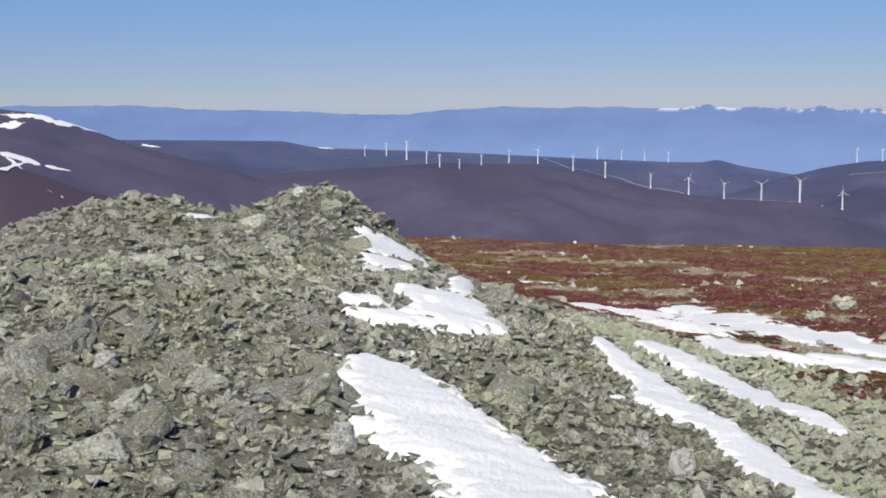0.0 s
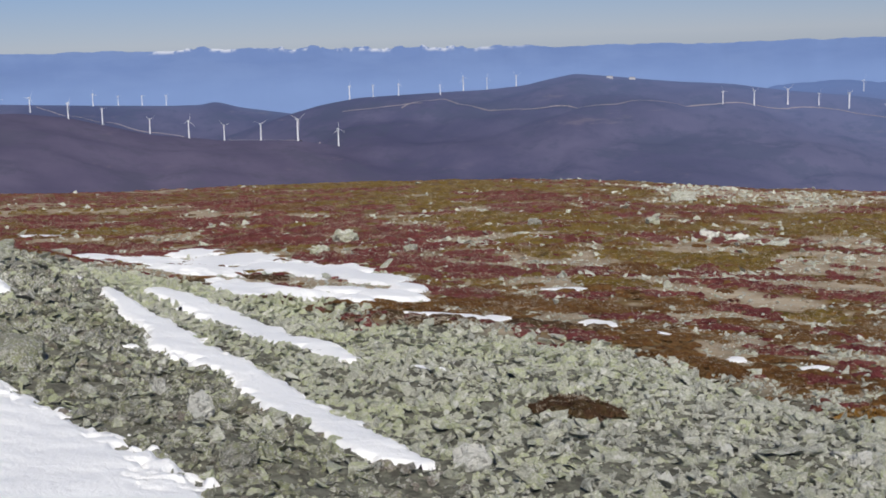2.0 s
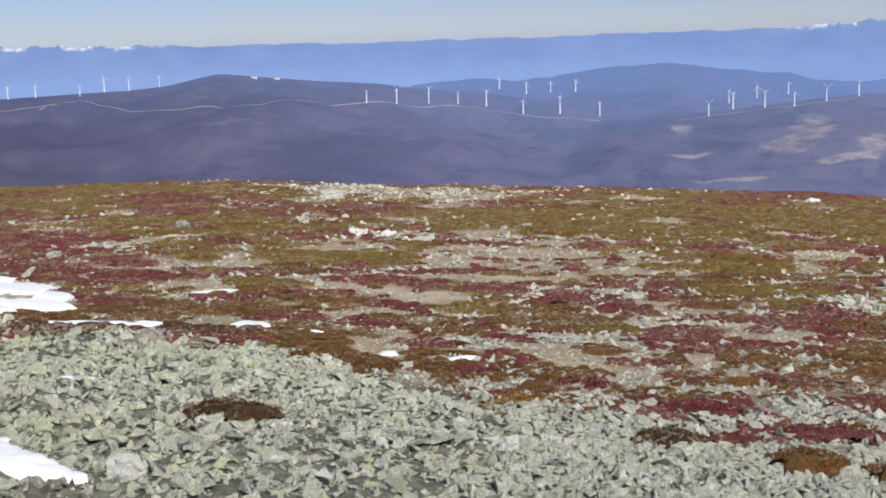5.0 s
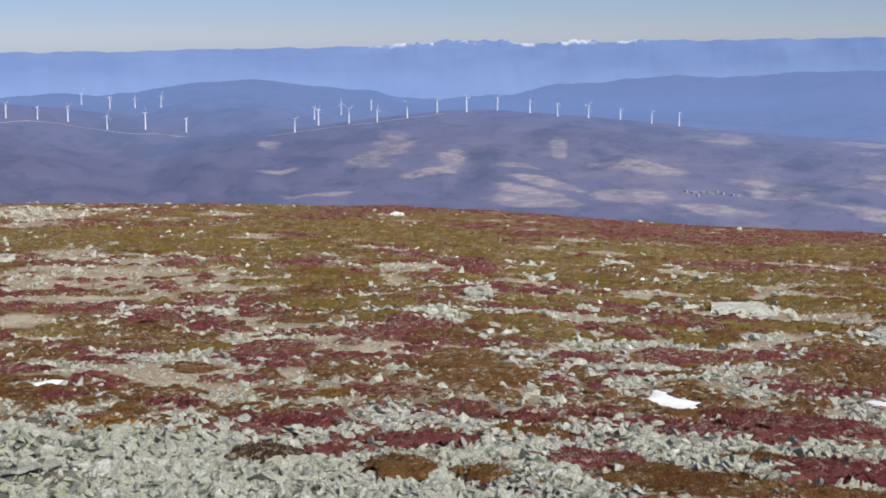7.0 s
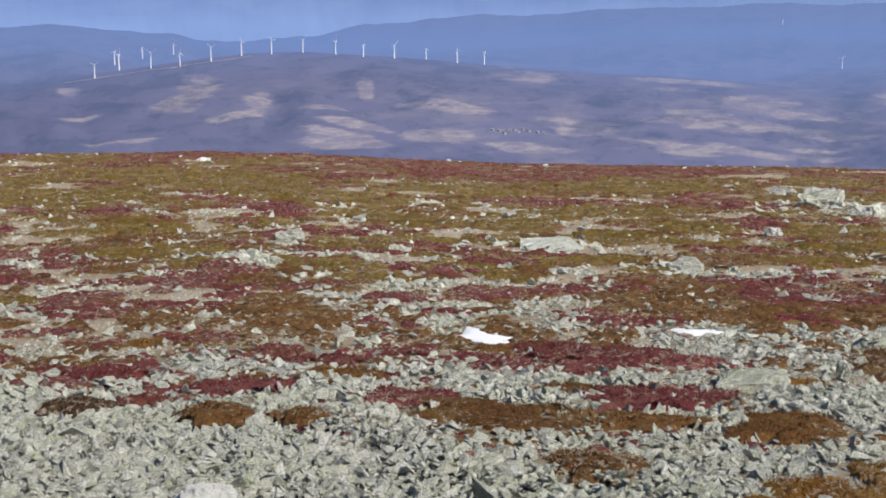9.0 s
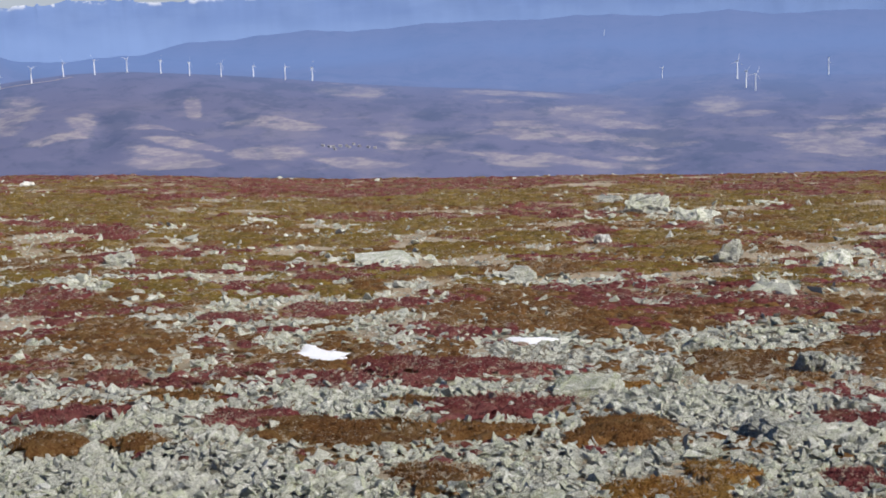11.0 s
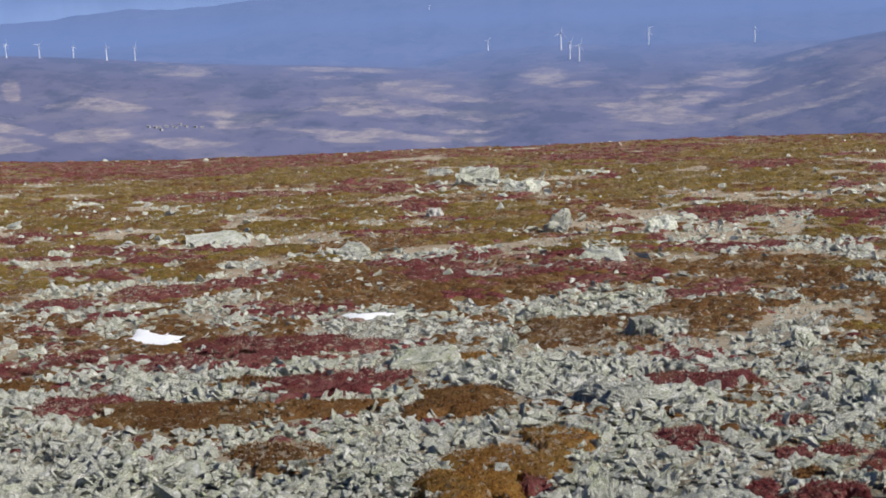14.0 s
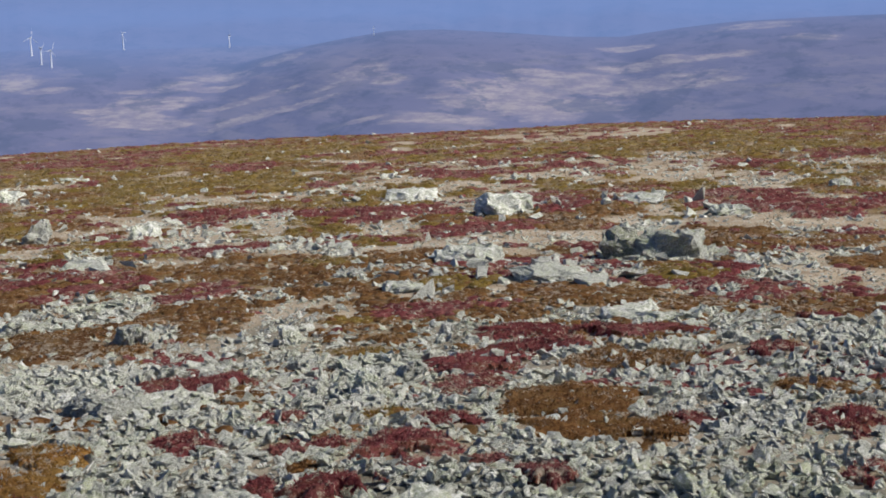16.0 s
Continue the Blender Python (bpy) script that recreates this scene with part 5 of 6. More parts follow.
cushion("orange", 8.42, 2.55, 0.70, 0.77)
cushion("orange", 7.74, 2.60, 0.62, 0.98)
cushion("red", 7.95, 2.27, 0.20, 0.25)
cushion("brown", 10.55, 3.51, 0.75, 1.16)
cushion("red", 12.22, -3.11, 1.00, 0.65)
cushion("brown", 12.41, -1.78, 0.99, 1.12)
cushion("brown", 10.55, -3.04, 0.48, 0.65)
cushion("red", 9.42, -1.89, 0.38, 0.54)
cushion("red", 9.09, -2.89, 0.57, 1.19)
cushion("red", 7.76, -2.60, 0.29, 0.57)
cushion("brown", 8.97, -1.54, 0.58, 0.93)
cushion("brown", 10.19, -1.12, 0.98, 1.61)
cushion("red", 14.16, -2.15, 1.36, 0.64)
cushion("brown", 12.25, -2.16, 0.74, 1.04)
cushion("red", 8.32, -2.05, 0.21, 0.26)
cushion("red", 14.35, -4.17, 0.59, 0.34)


def in_cushion(x, y):
    inside = np.zeros(np.shape(x), bool)
    for cx, cy, w, d, turn in CUSHIONS:
        b = -radians(turn)
        u = (x - cx) * math.cos(b) - (y - cy) * math.sin(b)
        v = (x - cx) * math.sin(b) + (y - cy) * math.cos(b)
        inside |= (2 * u / w) ** 2 + (2 * v / d) ** 2 < 0.5 + 0.7 * fbm(x * 3.1, y * 3.1, 49, 2)
    return inside & (np.sin(x * 7919.0 + y * 6007.0) < 0.93)


# ---- loose stones ----
def stone_templates(count):
    out = []
    rnd = random.Random(5)
    for _ in range(count):
        bm = bmesh.new()
        flat, long = rnd.uniform(0.22, 0.55), rnd.uniform(0.5, 0.95)
        for _ in range(8):
            v = Vector([rnd.uniform(-1, 1) for _ in range(3)])
            v = v / max(abs(c) for c in v) * rnd.uniform(0.85, 1.0)
            bm.verts.new((v.x * 0.5, v.y * 0.5 * long, v.z * 0.5 * flat))
        hull = bmesh.ops.convex_hull(bm, input=bm.verts)
        bmesh.ops.delete(bm, geom=list({g for g in hull["geom_interior"] + hull["geom_unused"] if isinstance(g, bmesh.types.BMVert)}), context="VERTS")
        bmesh.ops.triangulate(bm, faces=bm.faces)
        bm.verts.index_update()
        out.append((np.array([v.co for v in bm.verts]), np.array([[v.index for v in f.verts] for f in bm.faces])))
        bm.free()
    return out


STONES = stone_templates(24)


def turns(n, tilt):
    """Random rotation matrices, tilted about that many radians from lying flat."""
    a, b, c = rng.uniform(0, 2 * math.pi, n), rng.normal(0, tilt, n), rng.normal(0, tilt, n)
    ca, sa, cb, sb, cc, sc = np.cos(a), np.sin(a), np.cos(b), np.sin(b), np.cos(c), np.sin(c)
    o, i = np.zeros(n), np.ones(n)
    rz = np.stack([ca, -sa, o, sa, ca, o, o, o, i], -1).reshape(n, 3, 3)
    rx = np.stack([i, o, o, o, cb, -sb, o, sb, cb], -1).reshape(n, 3, 3)
    ry = np.stack([cc, o, sc, o, i, o, -sc, o, cc], -1).reshape(n, 3, 3)
    return rx @ ry @ rz


def joined(name, shapes, places, sizes, tilt, material, label, category, smooth=False):
    """Many pieces in one mesh of stuff."""
    pick = rng.integers(0, len(shapes), len(places))
    spin = turns(len(places), tilt)
    verts, faces, base = [], [], 0
    for k, (v, f) in enumerate(shapes):
        m = pick == k
        if not m.any():
            continue
        p = np.einsum("nij,vj->nvi", spin[m], v) * sizes[m][:, None, None] + places[m][:, None, :]
        verts.append(p.reshape(-1, 3))
        faces.append((f[None] + np.arange(m.sum())[:, None, None] * len(v) + base).reshape(-1, 3))
        base += m.sum() * len(v)
    ob = new(name, mesh_from(name, np.concatenate(verts), np.concatenate(faces), material, smooth))
    return tagged(ob, label, category, kind="stuff")


def sow(n, r0, r1, a0, a1):
    """Even points per square metre over a stretch of rings."""
    r = np.sqrt(rng.uniform(r0 * r0, r1 * r1, n))
    a = np.radians(rng.uniform(a0, a1, n))
    return r * np.sin(a), r * np.cos(a)


def sow_log(n, r0, r1, a0, a1):
    """Points that thin out with distance."""
    r = np.exp(rng.uniform(math.log(r0), math.log(r1), n))
    a = np.radians(rng.uniform(a0, a1, n))
    return r * np.sin(a), r * np.cos(a)


def lay_stones(name, x, y, keep, mean, spread, material, label, sink=0.10, tilt=0.5):
    x, y = x[keep], y[keep]
    mean = mean + 0.0026 * np.hypot(x, y)
    s = mean * np.clip(np.exp(rng.normal(0, spread, len(x))), 0.45, 2.3)
    z = ground_top(x, y) + s * sink
    return joined(name, STONES, np.stack([x, y, z], -1), s, tilt, material, label, "stones")


# scree round the near slope: dark and weathered on the mound's side of the long snow strip, lichened beyond it
x, y = sow(72000, 5.8, 21, -25, 62)
keep = (rng.random(len(x)) < scree_share(x, y)) & (on_snow(x, y) < 0.24 * rng.random(len(x)) ** 3) & ~in_cushion(x, y)
dark_side = (x < 2.0 + (16 - y) * 0.125 + rng.normal(0, 0.12, len(x))) & (rng.random(len(x)) < 0.7)
grey_side = rng.random(len(x)) < 0.75 * step(bearing(x, y) + rng.normal(0, 2, len(x)), 19, 30)
lay_stones("scree", x, y, keep & ~dark_side & ~grey_side, 0.043, 0.52, ROCK, "grey-green lichened quartzite scree")
lay_stones("scree", x, y, keep & ~dark_side & grey_side, 0.043, 0.55, ROCK_GREY, "bare grey quartzite scree")
lay_stones("scree", x, y, keep & dark_side, 0.045, 0.52, ROCK_MOUND, "dark weathered scree with olive lichen")
# round about the standing place
x, y = sow(5000, 0.9, 6.2, -180, 180)
lay_stones("scree", x, y, on_snow(x, y) < 0, 0.11, 0.38, ROCK, "grey-green scree of the summit", 0.1, 0.6)
# the mound
x, y = sow(52000, 21, 48, -25, 8)
lay_stones("scree", x, y, (rng.random(len(x)) < scree_share(x, y)) & (on_snow(x, y) < 0.0) & (np.hypot(x, y) * 0 + rng.random(len(x)) < 0.95), 0.012, 0.5, ROCK_MOUND, "olive grey rocks of a summit mound", 0.12, 0.42)
# stone patches among the heather
x, y = sow(48000, 6.5, 27, 34, 112)
lay_stones("stone_patches", x, y, (rng.random(len(x)) < np.clip(rocky_patch(x, y) + scree_share(x, y), 0, 1) * 0.95) & (on_snow(x, y) < 0) & ~in_cushion(x, y), 0.038, 0.52, ROCK_GREY, "pale grey broken stones between heather cushions")
x, y = sow(40000, 5.8, 13.5, 36, 112)
lay_stones("stone_patches", x, y, (rng.random(len(x)) < np.clip(rocky_patch(x, y) + scree_share(x, y), 0, 1)) & (on_snow(x, y) < 0) & ~in_cushion(x, y), 0.037, 0.55, ROCK_GREY, "jumbled pale grey shards between heather cushions", 0.20, 0.6)
# big lichened blocks that make up the mound
def block_templates(count):
    out = []
    for k in range(count):
        bm = boulder_mesh("block", 1.0, 0.75, 0.5, 40 + k, 0)
        bm.verts.index_update()
        out.append((np.array([v.co for v in bm.verts]), np.array([[v.index for v in f.verts] for f in bm.faces])))
        bm.free()
    return out


x, y = sow(9000, 8, 42, -25, 3)
keep = (fbm(x * 0.7, y * 0.7, 57, 3) > 0.44) & (scree_share(x, y) > 0.6) & (on_snow(x, y) < -0.35) & (rng.random(len(x)) < 0.5 - 0.3 * step(np.hypot(x, y), 14, 30))
x, y = x[keep][:420], y[keep][:420]
s = np.clip(0.27 * np.exp(rng.normal(0, 0.42, len(x))), 0.14, 0.62) * (1 - 0.4 * step(np.hypot(x, y), 16, 24))
spin = turns(len(x), 0.4)
z = ground_top(x, y) + 0.03 * s
block_meshes = [mesh_from("mound_rock", v, f, MOUND_BLOCK) for v, f in block_templates(9)]
for i in range(min(len(x), 300)):
    ob = new("mound_rock", block_meshes[i % 9])
    ob.matrix_world = Matrix.Translation((x[i], y[i], z[i])) @ Matrix(spin[i].tolist()).to_4x4() @ Matrix.Diagonal((s[i], s[i], s[i], 1))
    tagged(ob, "olive grey block with crusts of lichen in the mound", "rock", "blocks of the mound")
# bigger slabs lying in the scree of the mound
x, y = sow(5200, 8, 40, -25, 5)
lay_stones("scree_slabs", x, y, (rng.random(len(x)) < scree_share(x, y) * 0.32) & (on_snow(x, y) < -0.1), 0.17, 0.36, ROCK_MOUND, "larger dark slabs lying in the scree", 0.16, 0.38)
# small pale stones breaking through the heath
x, y = sow_log(70000, 13, 105, 14, 112)
far = np.hypot(x, y)
keep = (rng.random(len(x)) < rocky_patch(x, y) * 0.9) & (scree_share(x, y) < 0.4) & (on_snow(x, y) < 0) & ~in_cushion(x, y) & (rng.random(len(x)) < 1 - 0.45 * step(far, 50, 60) - 0.6 * step(26 - far, 0, 3) - 0.72 * step(far, 42, 55) * np.maximum(step(bearing(x, y), 38, 44), step(20 - bearing(x, y), 0, 4)))
x, y, far = x[keep], y[keep], far[keep]
s = np.clip(0.0027 * far * np.exp(rng.normal(0, 0.45, len(x))), 0.04, 0.4)
joined("stone_patches", STONES, np.stack([x, y, ground_z(x, y) + s * 0.12], -1), s, 0.5, ROCK_GREY, "small pale stones breaking through the heath", "stones")
# broken pieces round the boulders
x, y, s = [], [], []
for bx, by, bw, bd in BOULDER_SPOTS:
    if math.hypot(bx, by) > 15 and bw > 0.5:
        n = int(min(90, 26 + 22 * bw))
        b = math.atan2(bx, by)
        u, v = rng.normal(0, 0.75 * bw, n), rng.normal(0, 1.1 * bd + 0.25, n)
        x.append(bx + u * math.cos(b) + v * math.sin(b)), y.append(by - u * math.sin(b) + v * math.cos(b))
        s.append(np.clip(0.15 * bw * np.exp(rng.normal(0, 0.5, n)), 0.07, 0.5))
x, y, s = np.concatenate(x), np.concatenate(y), np.concatenate(s)
keep = on_snow(x, y) < 0
x, y, s = x[keep], y[keep], s[keep]
joined("boulder_rubble", STONES, np.stack([x, y, ground_top(x, y) + s * 0.1], -1), s, 0.5, ROCK_GREY, "broken pale stones lying round boulders", "stones")
# sprinkled stones further out
x, y = sow_log(56000, 9, 122, -4, 112)
far, az = np.hypot(x, y), bearing(x, y)
keep = (rng.random(len(x)) < np.clip(rocky_patch(x, y) * 0.8 + 0.42 * (1 - turf_share(x, y)) + 0.07 + 0.06 * step(az, 30, 40) * step(60 - far, 0, 15), 0, 1) * (1 - 0.7 * step(far, 45, 65) * (step(az, 40, 46) + step(24 - az, 0, 4)))) & (scree_share(x, y) < 0.5) & (on_snow(x, y) < 0)
x, y, far = x[keep], y[keep], far[keep]
s = np.clip(0.0029 * far * (1 - 0.3 * step(far, 50, 70)) * np.exp(rng.normal(0, 0.5, len(x))), 0.04, 0.6)
joined("scattered_stones", STONES, np.stack([x, y, ground_z(x, y) + s * 0.08], -1), s, 0.35, ROCK_GREY, "pale stones scattered over the heath", "stones")


# ---- heath carpet ----
def tuft_templates(count):
    """Low irregular mats with a few sprigs."""
    out = []
    local = np.random.default_rng(9)
    for _ in range(count):
        verts, faces = [(0, 0, 0.085)], []
        n = 6
        stretch = local.uniform(0.6, 1.0)
        for i in range(n):
            a = 2 * math.pi * i / n
            k = local.uniform(0.45, 0.85)
            verts.append((math.cos(a) * k, math.sin(a) * k * stretch, -0.07))
        for i in range(n):
            a = 2 * math.pi * (i + 0.5) / n
            k = local.uniform(0.25, 0.45)
            verts.append((math.cos(a) * k, math.sin(a) * k * stretch, local.uniform(0.03, 0.11)))
        for i in range(n):
            j = (i + 1) % n
            faces += [(1 + i, 1 + j, 1 + n + i), (1 + n + i, 1 + j, 1 + n + j), (0, 1 + n + i, 1 + n + j)]
        for i in range(3):
            a, k, w = local.uniform(0, 6.28), local.uniform(0, 0.5), local.uniform(0.03, 0.07)
            cx, cy, base = math.cos(a) * k, math.sin(a) * k, len(verts)
            verts += [(cx - w, cy, 0.0), (cx + w, cy + w, 0.0), (cx * 1.15, cy * 1.15, 0.15 - 0.1 * k + local.uniform(0, 0.06))]
            faces.append((base, base + 1, base + 2))
        out.append((np.array(verts), np.array(faces)))
    return out


def grass_templates(count):
    out = []
    local = np.random.default_rng(19)
    for _ in range(count):
        verts, faces = [], []
        for _ in range(9):
            a, k, w = local.uniform(0, 6.28), local.uniform(0, 0.3), local.uniform(0.03, 0.06)
            cx, cy, base, b = math.cos(a) * k, math.sin(a) * k, len(verts), local.uniform(0, 3.14)
            verts += [(cx - w * math.cos(b), cy - w * math.sin(b), -0.05), (cx + w * math.cos(b), cy + w * math.sin(b), -0.05),
                      (cx * 2.2 + local.uniform(-0.2, 0.2), cy * 2.2 + local.uniform(-0.2, 0.2), local.uniform(0.1, 0.28))]
            faces.append((base, base + 1, base + 2))
        out.append((np.array(verts), np.array(faces)))
    return out


TUFTS = tuft_templates(8)
x, y = sow_log(88000, 9, 124, -4, 112)
far, az = np.hypot(x, y), bearing(x, y)
keep = (rng.random(len(x)) < turf_share(x, y)) & (on_snow(x, y) < -0.05) & ~in_cushion(x, y) & (rng.random(len(x)) < step(far, 7, 12))
x, y, far, az = x[keep], y[keep], far[keep], az[keep]
size = np.clip(0.0088 * far, 0.12, 0.75) * rng.uniform(0.6, 1.4, len(x))
z = ground_top(x, y) + 0.02 - np.maximum(size - 0.45, 0) * 0.18
hue = fbm(x * 0.36, y * 0.36, 91, 4) * (1 - step(far, 32, 55)) + fbm(x * 0.17, y * 0.17, 92, 3) * step(far, 32, 55) + (fbm(x * 1.4, y * 1.4, 95, 2) - 0.5) * 0.36 * (1 - 0.8 * step(far, 32, 55))
# between the mats: red nearer by and on the eastern rim, olive in the middle ground
hue = hue + 0.08 * step(far, 26, 40) * step(az, 28, 50) - 0.16 * step(far, 62, 84) * step(az, 42, 50) - 0.10 * step(18 - az, 0, 8) - 0.03
sort = np.where(hue > 0.5, 1, 0)
sort[(fbm(x * 0.5, y * 0.5, 97, 3) > 0.58) | ((hue > 0.5) & (far < 24))] = 2
depth, which = mat_at(x, y)
inside = (depth > -0.08) & (which >= 0) & (rng.random(len(x)) < 0.93)
sort[inside] = np.array([{"red": 0, "olive": 1, "brown": 2, "orange": 2, "dark": 3}[m[0]] for m in MATS])[which[inside]]
for name, kind, material, label in (("bilberry_carpet", 0, RED, "crimson winter bilberry carpet over the plateau"), ("heath_carpet", 1, OLIVE, "olive green heath carpet over the plateau"),
                                    ("heather_carpet", 2, BROWN, "brown heather tufts over the plateau"), ("heather_carpet", 3, DARK_HEATH, "dark brown heather along the edge of the scree")):
    here = sort == kind
    joined(name, TUFTS, np.stack([x, y, z], -1)[here], size[here], 0.10, material, label, "heather", True)

# gravel on the bare soil close by
def pebble_templates(count):
    local = np.random.default_rng(15)
    faces = np.array([(0, 2, 4), (2, 1, 4), (1, 3, 4), (3, 0, 4), (2, 0, 5), (1, 2, 5), (3, 1, 5), (0, 3, 5)])
    body = np.array([(0.5, 0, 0), (-0.5, 0, 0), (0, 0.4, 0), (0, -0.4, 0), (0, 0, 0.32), (0, 0, -0.32)])
    return [(body + local.uniform(-0.14, 0.14, body.shape), faces) for _ in range(count)]


x, y = sow_log(90000, 6.5, 75, 4, 112)
keep = (turf_share(x, y) < 0.6) & (scree_share(x, y) < 0.7) & (on_snow(x, y) < -0.05) & ~in_cushion(x, y) & (rng.random(len(x)) < 0.75 - 0.45 * step(np.hypot(x, y), 16, 26))
x, y = x[keep], y[keep]
far = np.hypot(x, y)
joined("gravel", pebble_templates(8), np.stack([x, y, ground_z(x, y) + 0.005], -1), np.clip(0.0022 * far, 0.045, 0.16) * np.exp(rng.normal(0, 0.4, len(x))), 0.4, ROCK_GREY, "grey and tan gravel on bare mountain soil", "gravel")

# dry grass on the bare soil
x, y = sow_log(34000, 7.5, 100, 0, 112)
keep = ((turf_share(x, y) < 0.6) | (rng.random(len(x)) < 0.5)) & (scree_share(x, y) < 0.3) & (on_snow(x, y) < -0.1) & (rocky_patch(x, y) < 0.5)
x, y = x[keep], y[keep]
joined("dry_grass", grass_templates(6), np.stack([x, y, ground_z(x, y) - 0.01], -1), np.clip(0.0085 * np.hypot(x, y), 0.09, 0.45), 0.2, STRAW, "straw coloured dry grass on bare soil", "grass")


# ---- wind farm ----
def cone(bm, r0, r1, z0, z1, segments=14):
    made = bmesh.ops.create_cone(bm, cap_ends=True, segments=segments, radius1=r0, radius2=r1, depth=z1 - z0)
    bmesh.ops.translate(bm, verts=made["verts"], vec=(0, 0, (z0 + z1) / 2))
    return made["verts"]


def first_turbine():
    base = new("wind_turbine")
    bm = bmesh.new()
    cone(bm, 2.1, 1.25, -6, 41)
    cone(bm, 2.9, 2.9, -6, 0.4)
    part("tower", bm, WHITE_PAINT, base, "white tapered steel tower")
    bm = bmesh.new()
    bmesh.ops.create_cube(bm, size=1, matrix=Matrix.Translation((0, 1.2, 42.2)) @ Matrix.Diagonal((3.0, 8.0, 3.0, 1)))
    bmesh.ops.bevel(bm, geom=list(bm.edges), offset=0.6, segments=2, affect="EDGES")
    part("nacelle", bm, GREY_PAINT, base)
    bm = bmesh.new()
    bmesh.ops.create_uvsphere(bm, u_segments=12, v_segments=8, radius=1.5, matrix=Matrix.Translation((0, -3.6, 42.2)) @ Matrix.Diagonal((1, 1.3, 1, 1)))
    hub = part("hub", bm, GREY_PAINT, base)
    for k in range(3):
        bm = bmesh.new()
        rows = []
        for z, c, t in ((0.8, 1.0, 0.9), (3, 1.9, 0.7), (5, 2.3, 0.5), (12, 1.5, 0.3), (19, 0.8, 0.15), (22, 0.25, 0.06)):
            c *= 0.42
            rows.append([bm.verts.new(p) for p in ((-c * 0.35, -t / 2, z), (c * 0.1, -t / 2 - 0.1, z), (c * 0.65, 0, z), (c * 0.1, t / 2, z))])
        for a, b in zip(rows, rows[1:]):
            for i in range(4):
                bm.faces.new((a[i], a[(i + 1) % 4], b[(i + 1) % 4], b[i]))
        bm.faces.new(rows[0][::-1]), bm.faces.new(rows[-1])
        bmesh.ops.transform(bm, verts=bm.verts, matrix=Matrix.Translation((0, -3.9, 42.2)) @ Matrix.Rotation(radians(120 * k + 8), 4, "Y"))
        part("blade", bm, WHITE_PAINT, hub)
    return tagged(base, "white three-bladed wind turbine on a far ridge", "wind turbine", "wind farm")


TURBINE = []


def wind_turbine(x, y, scale):
    z = float(hills_z(np.array([float(x)]), np.array([float(y)]))[0])
    turn = -math.degrees(math.atan2(x, y)) + random.uniform(20, 75)
    m = pose(x, y, z, 0, 0, turn)
    if not TURBINE:
        TURBINE.append(first_turbine())
        TURBINE[0].matrix_basis = m
        TURBINE[0].scale = (scale,) * 3
        return
    ob = copy_thing(TURBINE[0], m)
    ob.scale = (scale,) * 3
    for child in ob.children:
        if child.name.startswith("hub"):
            child.matrix_basis = Matrix.Translation((0, 0, 42.2)) @ Matrix.Rotation(random.uniform(0, 2.1), 4, "Y") @ Matrix.Translation((0, 0, -42.2))


wind_turbine(-225, 4195, 0.67)
wind_turbine(-163, 4208, 0.83)
wind_turbine(-102, 4129, 1.19)
wind_turbine(-45, 4105, 0.77)
wind_turbine(-6, 3294, 0.65)
wind_turbine(39, 3306, 0.49)
wind_turbine(91, 3362, 0.56)
wind_turbine(193, 4176, 0.82)
wind_turbine(276, 4172, 0.98)
wind_turbine(305, 3368, 0.82)
wind_turbine(448, 3970, 0.97)
wind_turbine(565, 3914, 0.89)
wind_turbine(571, 3341, 0.92)
wind_turbine(652, 3336, 0.82)
wind_turbine(735, 3320, 0.89)
wind_turbine(866, 3491, 1.21)
wind_turbine(909, 3272, 0.95)
wind_turbine(457, 4256, 0.80)
wind_turbine(530, 4269, 0.64)
wind_turbine(597, 4260, 0.68)
wind_turbine(665, 4248, 0.68)
wind_turbine(1077, 3748, 0.80)
wind_turbine(1133, 3715, 0.72)
wind_turbine(1198, 3693, 0.72)
wind_turbine(1293, 3628, 0.61)
wind_turbine(1370, 3658, 0.84)
wind_turbine(1429, 3634, 0.73)
wind_turbine(1503, 3607, 0.69)
wind_turbine(1943, 3129, 0.86)
wind_turbine(1856, 3132, 0.71)
wind_turbine(2052, 3147, 0.88)
wind_turbine(2109, 3096, 0.70)
wind_turbine(2176, 3064, 0.88)
wind_turbine(2241, 2992, 0.80)
wind_turbine(2341, 2966, 0.99)
wind_turbine(2440, 2924, 0.82)
wind_turbine(2500, 3452, 0.72)
wind_turbine(2512, 3337, 0.78)
wind_turbine(2561, 3287, 0.66)
wind_turbine(2587, 3205, 0.77)
wind_turbine(2528, 2612, 0.78)
wind_turbine(2767, 2782, 0.77)
wind_turbine(2610, 2610, 0.93)
wind_turbine(2641, 2532, 0.89)
wind_turbine(3006, 2794, 0.69)
wind_turbine(2669, 2461, 0.78)
wind_turbine(2733, 2417, 0.82)
wind_turbine(2804, 2378, 0.79)
wind_turbine(2853, 2321, 0.82)
wind_turbine(2911, 2267, 0.76)
wind_turbine(2959, 2200, 0.76)
wind_turbine(2983, 2131, 0.75)
wind_turbine(3033, 2071, 0.75)
wind_turbine(3505, 2283, 0.78)
wind_turbine(3123, 1940, 0.75)
wind_turbine(3174, 1891, 0.79)
wind_turbine(2931, 2840, 0.72)
wind_turbine(3722, 1140, 0.62)
wind_turbine(3705, 935, 1.07)
wind_turbine(3613, 889, 0.97)
wind_turbine(3593, 860, 0.97)
wind_turbine(3823, 725, 0.76)
wind_turbine(4212, 1473, 0.34)
wind_turbine(4007, 761, 0.72)
wind_turbine(3844, 451, 0.76)
wind_turbine(3658, 67, 0.48)


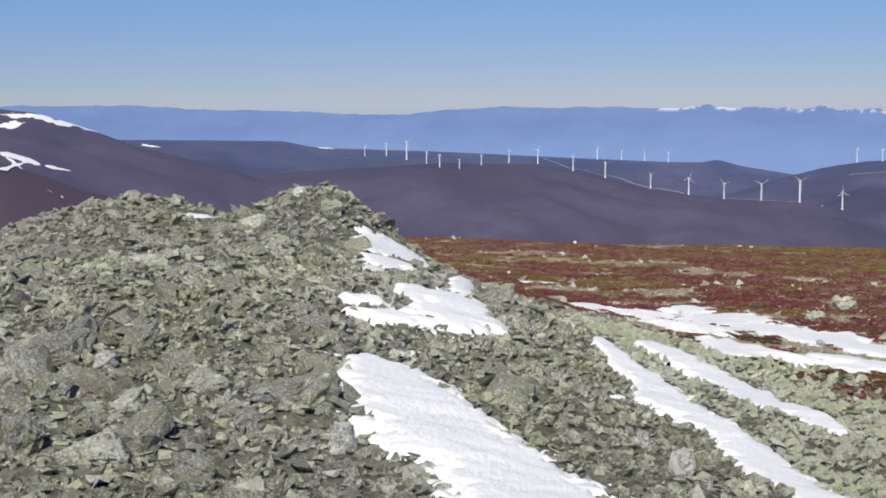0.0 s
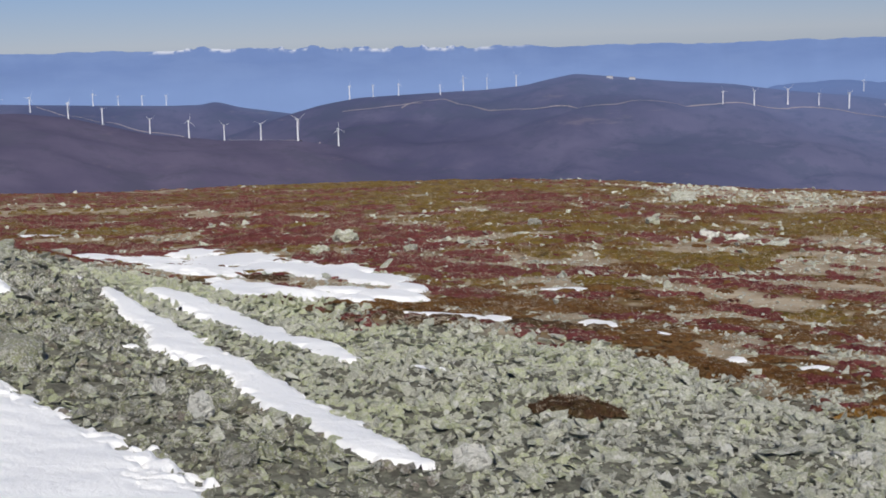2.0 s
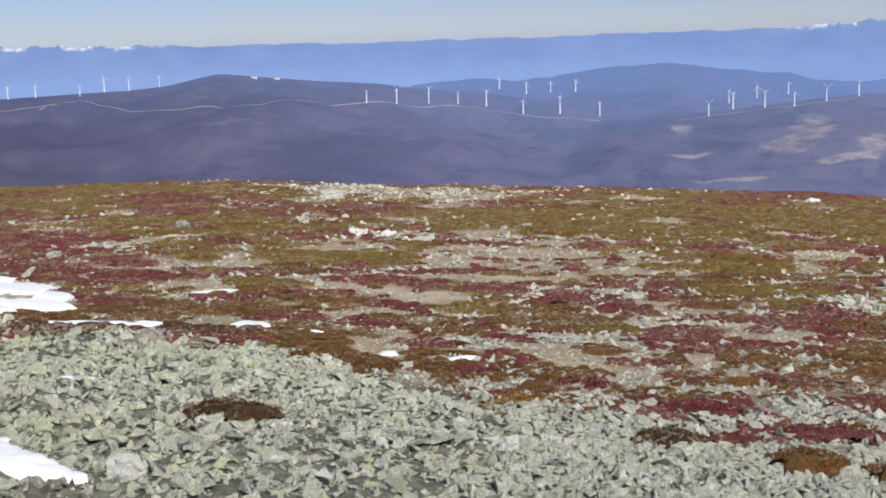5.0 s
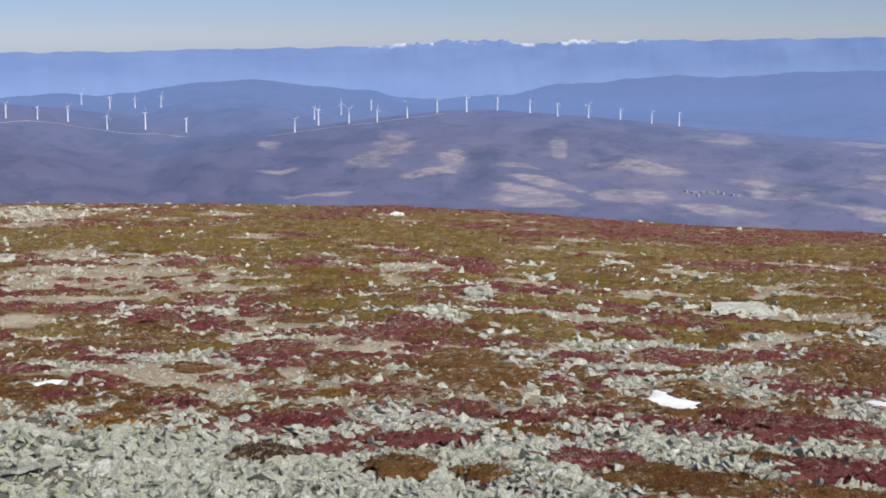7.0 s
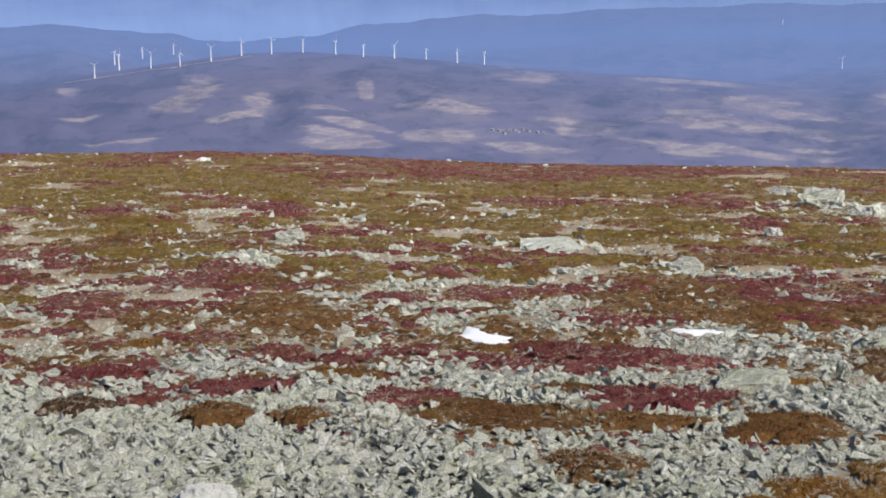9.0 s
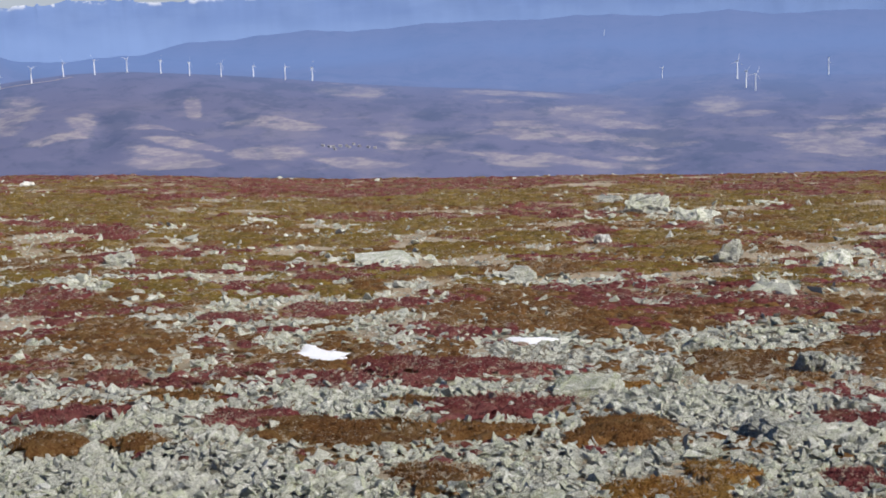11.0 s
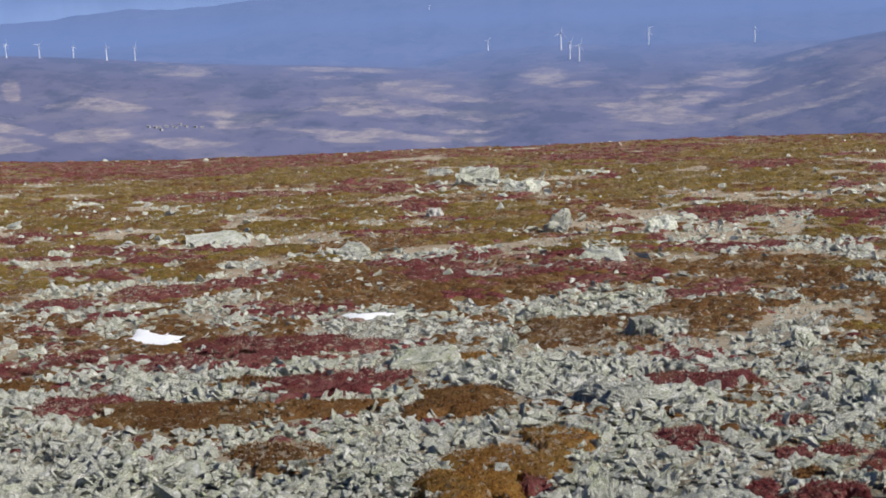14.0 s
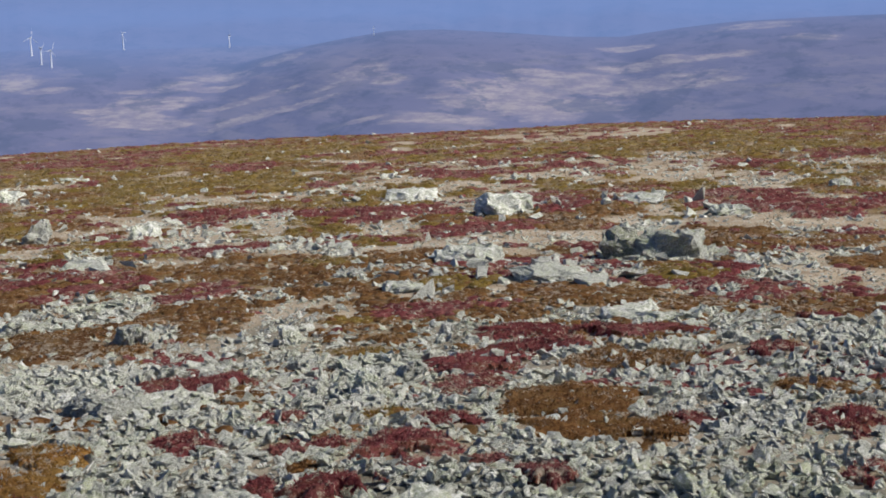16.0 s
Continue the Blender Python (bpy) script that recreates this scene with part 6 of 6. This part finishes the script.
# ---- tracks and buildings on the far slopes ----
def track(width, *points):
    pts = np.array(points, float)
    t = np.linspace(0, len(pts) - 1, 16 * len(pts))
    px, py = np.interp(t, np.arange(len(pts)), pts[:, 0]), np.interp(t, np.arange(len(pts)), pts[:, 1])
    for _ in range(10):
        px[1:-1], py[1:-1] = (px[:-2] + px[2:] + 2 * px[1:-1]) / 4, (py[:-2] + py[2:] + 2 * py[1:-1]) / 4
    dx, dy = np.gradient(px), np.gradient(py)
    n = np.hypot(dx, dy) + 1e-6
    rows = []
    for k in (-1, -0.33, 0.33, 1):
        wx, wy = px - dy / n * width * k, py + dx / n * width * k
        rows.append(np.stack([wx, wy, hills_z(wx, wy) + 1.8], -1))
    me = mesh_from("dirt_track", np.stack(rows).reshape(-1, 3), sheet_faces(4, len(t)), TRACK, True)
    tagged(new("dirt_track", me), "pale gravel track cut across the heather hillside", "track", kind="structure")


track(2.2, (1147, 3516), (1279, 3566), (1304, 3478), (1332, 3401), (1439, 3305), (1583, 3166), (1742, 3174), (1854, 3129), (2047, 3126), (2155, 3027), (2276, 2947), (2423, 2897))
track(2.2, (300, 4246), (376, 4037), (479, 4003), (559, 3914), (665, 3903), (649, 3327), (732, 3311), (814, 3287), (904, 3421))
track(2.2, (2489, 2678), (2521, 2609), (2582, 2551), (2639, 2487), (2722, 2409), (2803, 2347))
track(2.2, (1021, 3623), (1083, 3572), (1148, 3536), (1202, 3516))


def snow_streak(width, *points):
    """A last drift lying along a far slope, broken up by melting."""
    pts = np.array(points, float)
    t = np.linspace(0, len(pts) - 1, 56 * len(pts))
    px, py = np.interp(t, np.arange(len(pts)), pts[:, 0]), np.interp(t, np.arange(len(pts)), pts[:, 1])
    n = np.hypot(px, py)
    k = np.linspace(-1, 1, 19)[:, None]
    half = width * 5 * np.sin(math.pi * (0.1 + 0.85 * t / t[-1]))
    wx, wy = px + px / n * half * k, py + py / n * half * k
    left = 0.75 - np.abs(k) + (fbm(wx * 0.045, wy * 0.030, 66, 4) - 0.5) * 2.6 > 0
    faces = sheet_faces(19, len(t))
    faces = faces[left.ravel()[faces].all(1)]
    used, faces = np.unique(faces, return_inverse=True)
    verts = np.stack([wx, wy, hills_z(wx, wy) + 1.2], -1).reshape(-1, 3)[used]
    me = mesh_from("snow_drift", verts, faces.reshape(-1, 4), SNOW, True)
    tagged(new("snow_drift", me), "white snow drift remaining on a far mountain slope", "snow", "far snow drifts")


snow_streak(8, (-944, 3094), (-903, 3117), (-857, 3128), (-811, 3184), (-762, 3210))
snow_streak(5, (-921, 3014), (-904, 3039), (-884, 3071))
snow_streak(5, (-700, 3212), (-857, 4114), (-795, 4084))
snow_streak(5, (-393, 4282), (-356, 4285), (-318, 4259))
snow_streak(6, (-433, 1414), (-420, 1425), (-396, 1421))
snow_streak(4, (-412, 1342), (-409, 1377), (-405, 1411))
snow_streak(2.5, (-422, 1397), (-410, 1388), (-400, 1374))
snow_streak(2.5, (-392, 1424), (-381, 1434), (-372, 1443))
snow_streak(2.5, (-366, 1336), (-354, 1338), (-347, 1332))


def house(x, y, w, d, h, turn):
    base = new("farmhouse")
    bm = bmesh.new()
    bmesh.ops.create_cube(bm, size=1, matrix=Matrix.Translation((0, 0, h / 2 - 1)) @ Matrix.Diagonal((w, d, h + 2, 1)))
    part("wall", bm, PLASTER if w > 10 else GREY_WALL, base)
    bm = bmesh.new()
    o, top = 0.4, h + d * 0.3
    v = [bm.verts.new(p) for p in ((-w / 2 - o, -d / 2 - o, h), (w / 2 + o, -d / 2 - o, h), (w / 2 + o, d / 2 + o, h), (-w / 2 - o, d / 2 + o, h), (-w / 2 - o, 0, top), (w / 2 + o, 0, top))]
    for f in ((0, 1, 5, 4), (2, 3, 4, 5), (1, 2, 5), (3, 0, 4), (3, 2, 1, 0)):
        bm.faces.new([v[i] for i in f])
    part("roof", bm, ROOF, base, "grey slate gable roof")
    z = float(hills_z(np.array([float(x)]), np.array([float(y)]))[0])
    base.matrix_basis = pose(x, y, z, 0, 0, turn)
    tagged(base, "long white building far off on a hilltop" if w > 10 else "small pale grey village house far off on a hillside", "house", "far buildings")


house(1706, 3454, 16, 6, 5, -27)
house(1762, 3434, 16, 6, 5, -27)
house(2676, 1560, 7, 5.5, 3, 86)
house(2697, 1545, 7, 5.5, 3, 109)
house(2707, 1528, 7, 5.5, 3, 42)
house(2729, 1516, 7, 5.5, 3, 65)
house(2740, 1500, 7, 5.5, 3, 88)
house(2748, 1488, 7, 5.5, 3, 111)
house(2730, 1530, 7, 5.5, 3, 44)
house(2676, 1546, 7, 5.5, 3, 67)
house(2669, 1572, 7, 5.5, 3, 90)
house(2682, 1554, 7, 5.5, 3, 113)
house(2708, 1536, 7, 5.5, 3, 46)


# ---- single loose rocks on the nearest slope ----
rock_meshes = []
for v, f in STONES:
    rock_meshes.append(mesh_from("rock", v, f, LOOSE_ROCK))
x, y = sow(900, 6.2, 11.5, -22, 112)
keep = (np.clip(scree_share(x, y) + rocky_patch(x, y), 0, 1) > 0.6) & (on_snow(x, y) < -0.1) & ~in_cushion(x, y)
x, y = x[keep][:260], y[keep][:260]
spin = turns(len(x), 0.5)
z = ground_top(x, y)
for i in range(len(x)):
    s = float(np.clip(0.17 * math.exp(rng.normal(0, 0.25)), 0.12, 0.3))
    ob = new("rock", rock_meshes[i % len(rock_meshes)])
    ob.matrix_world = Matrix.Translation((x[i], y[i], z[i] + 0.22 * s)) @ Matrix(spin[i].tolist()).to_4x4() @ Matrix.Diagonal((s, s, s, 1))
    tagged(ob, "loose angular quartzite rock on the scree", "rock", "loose rocks")
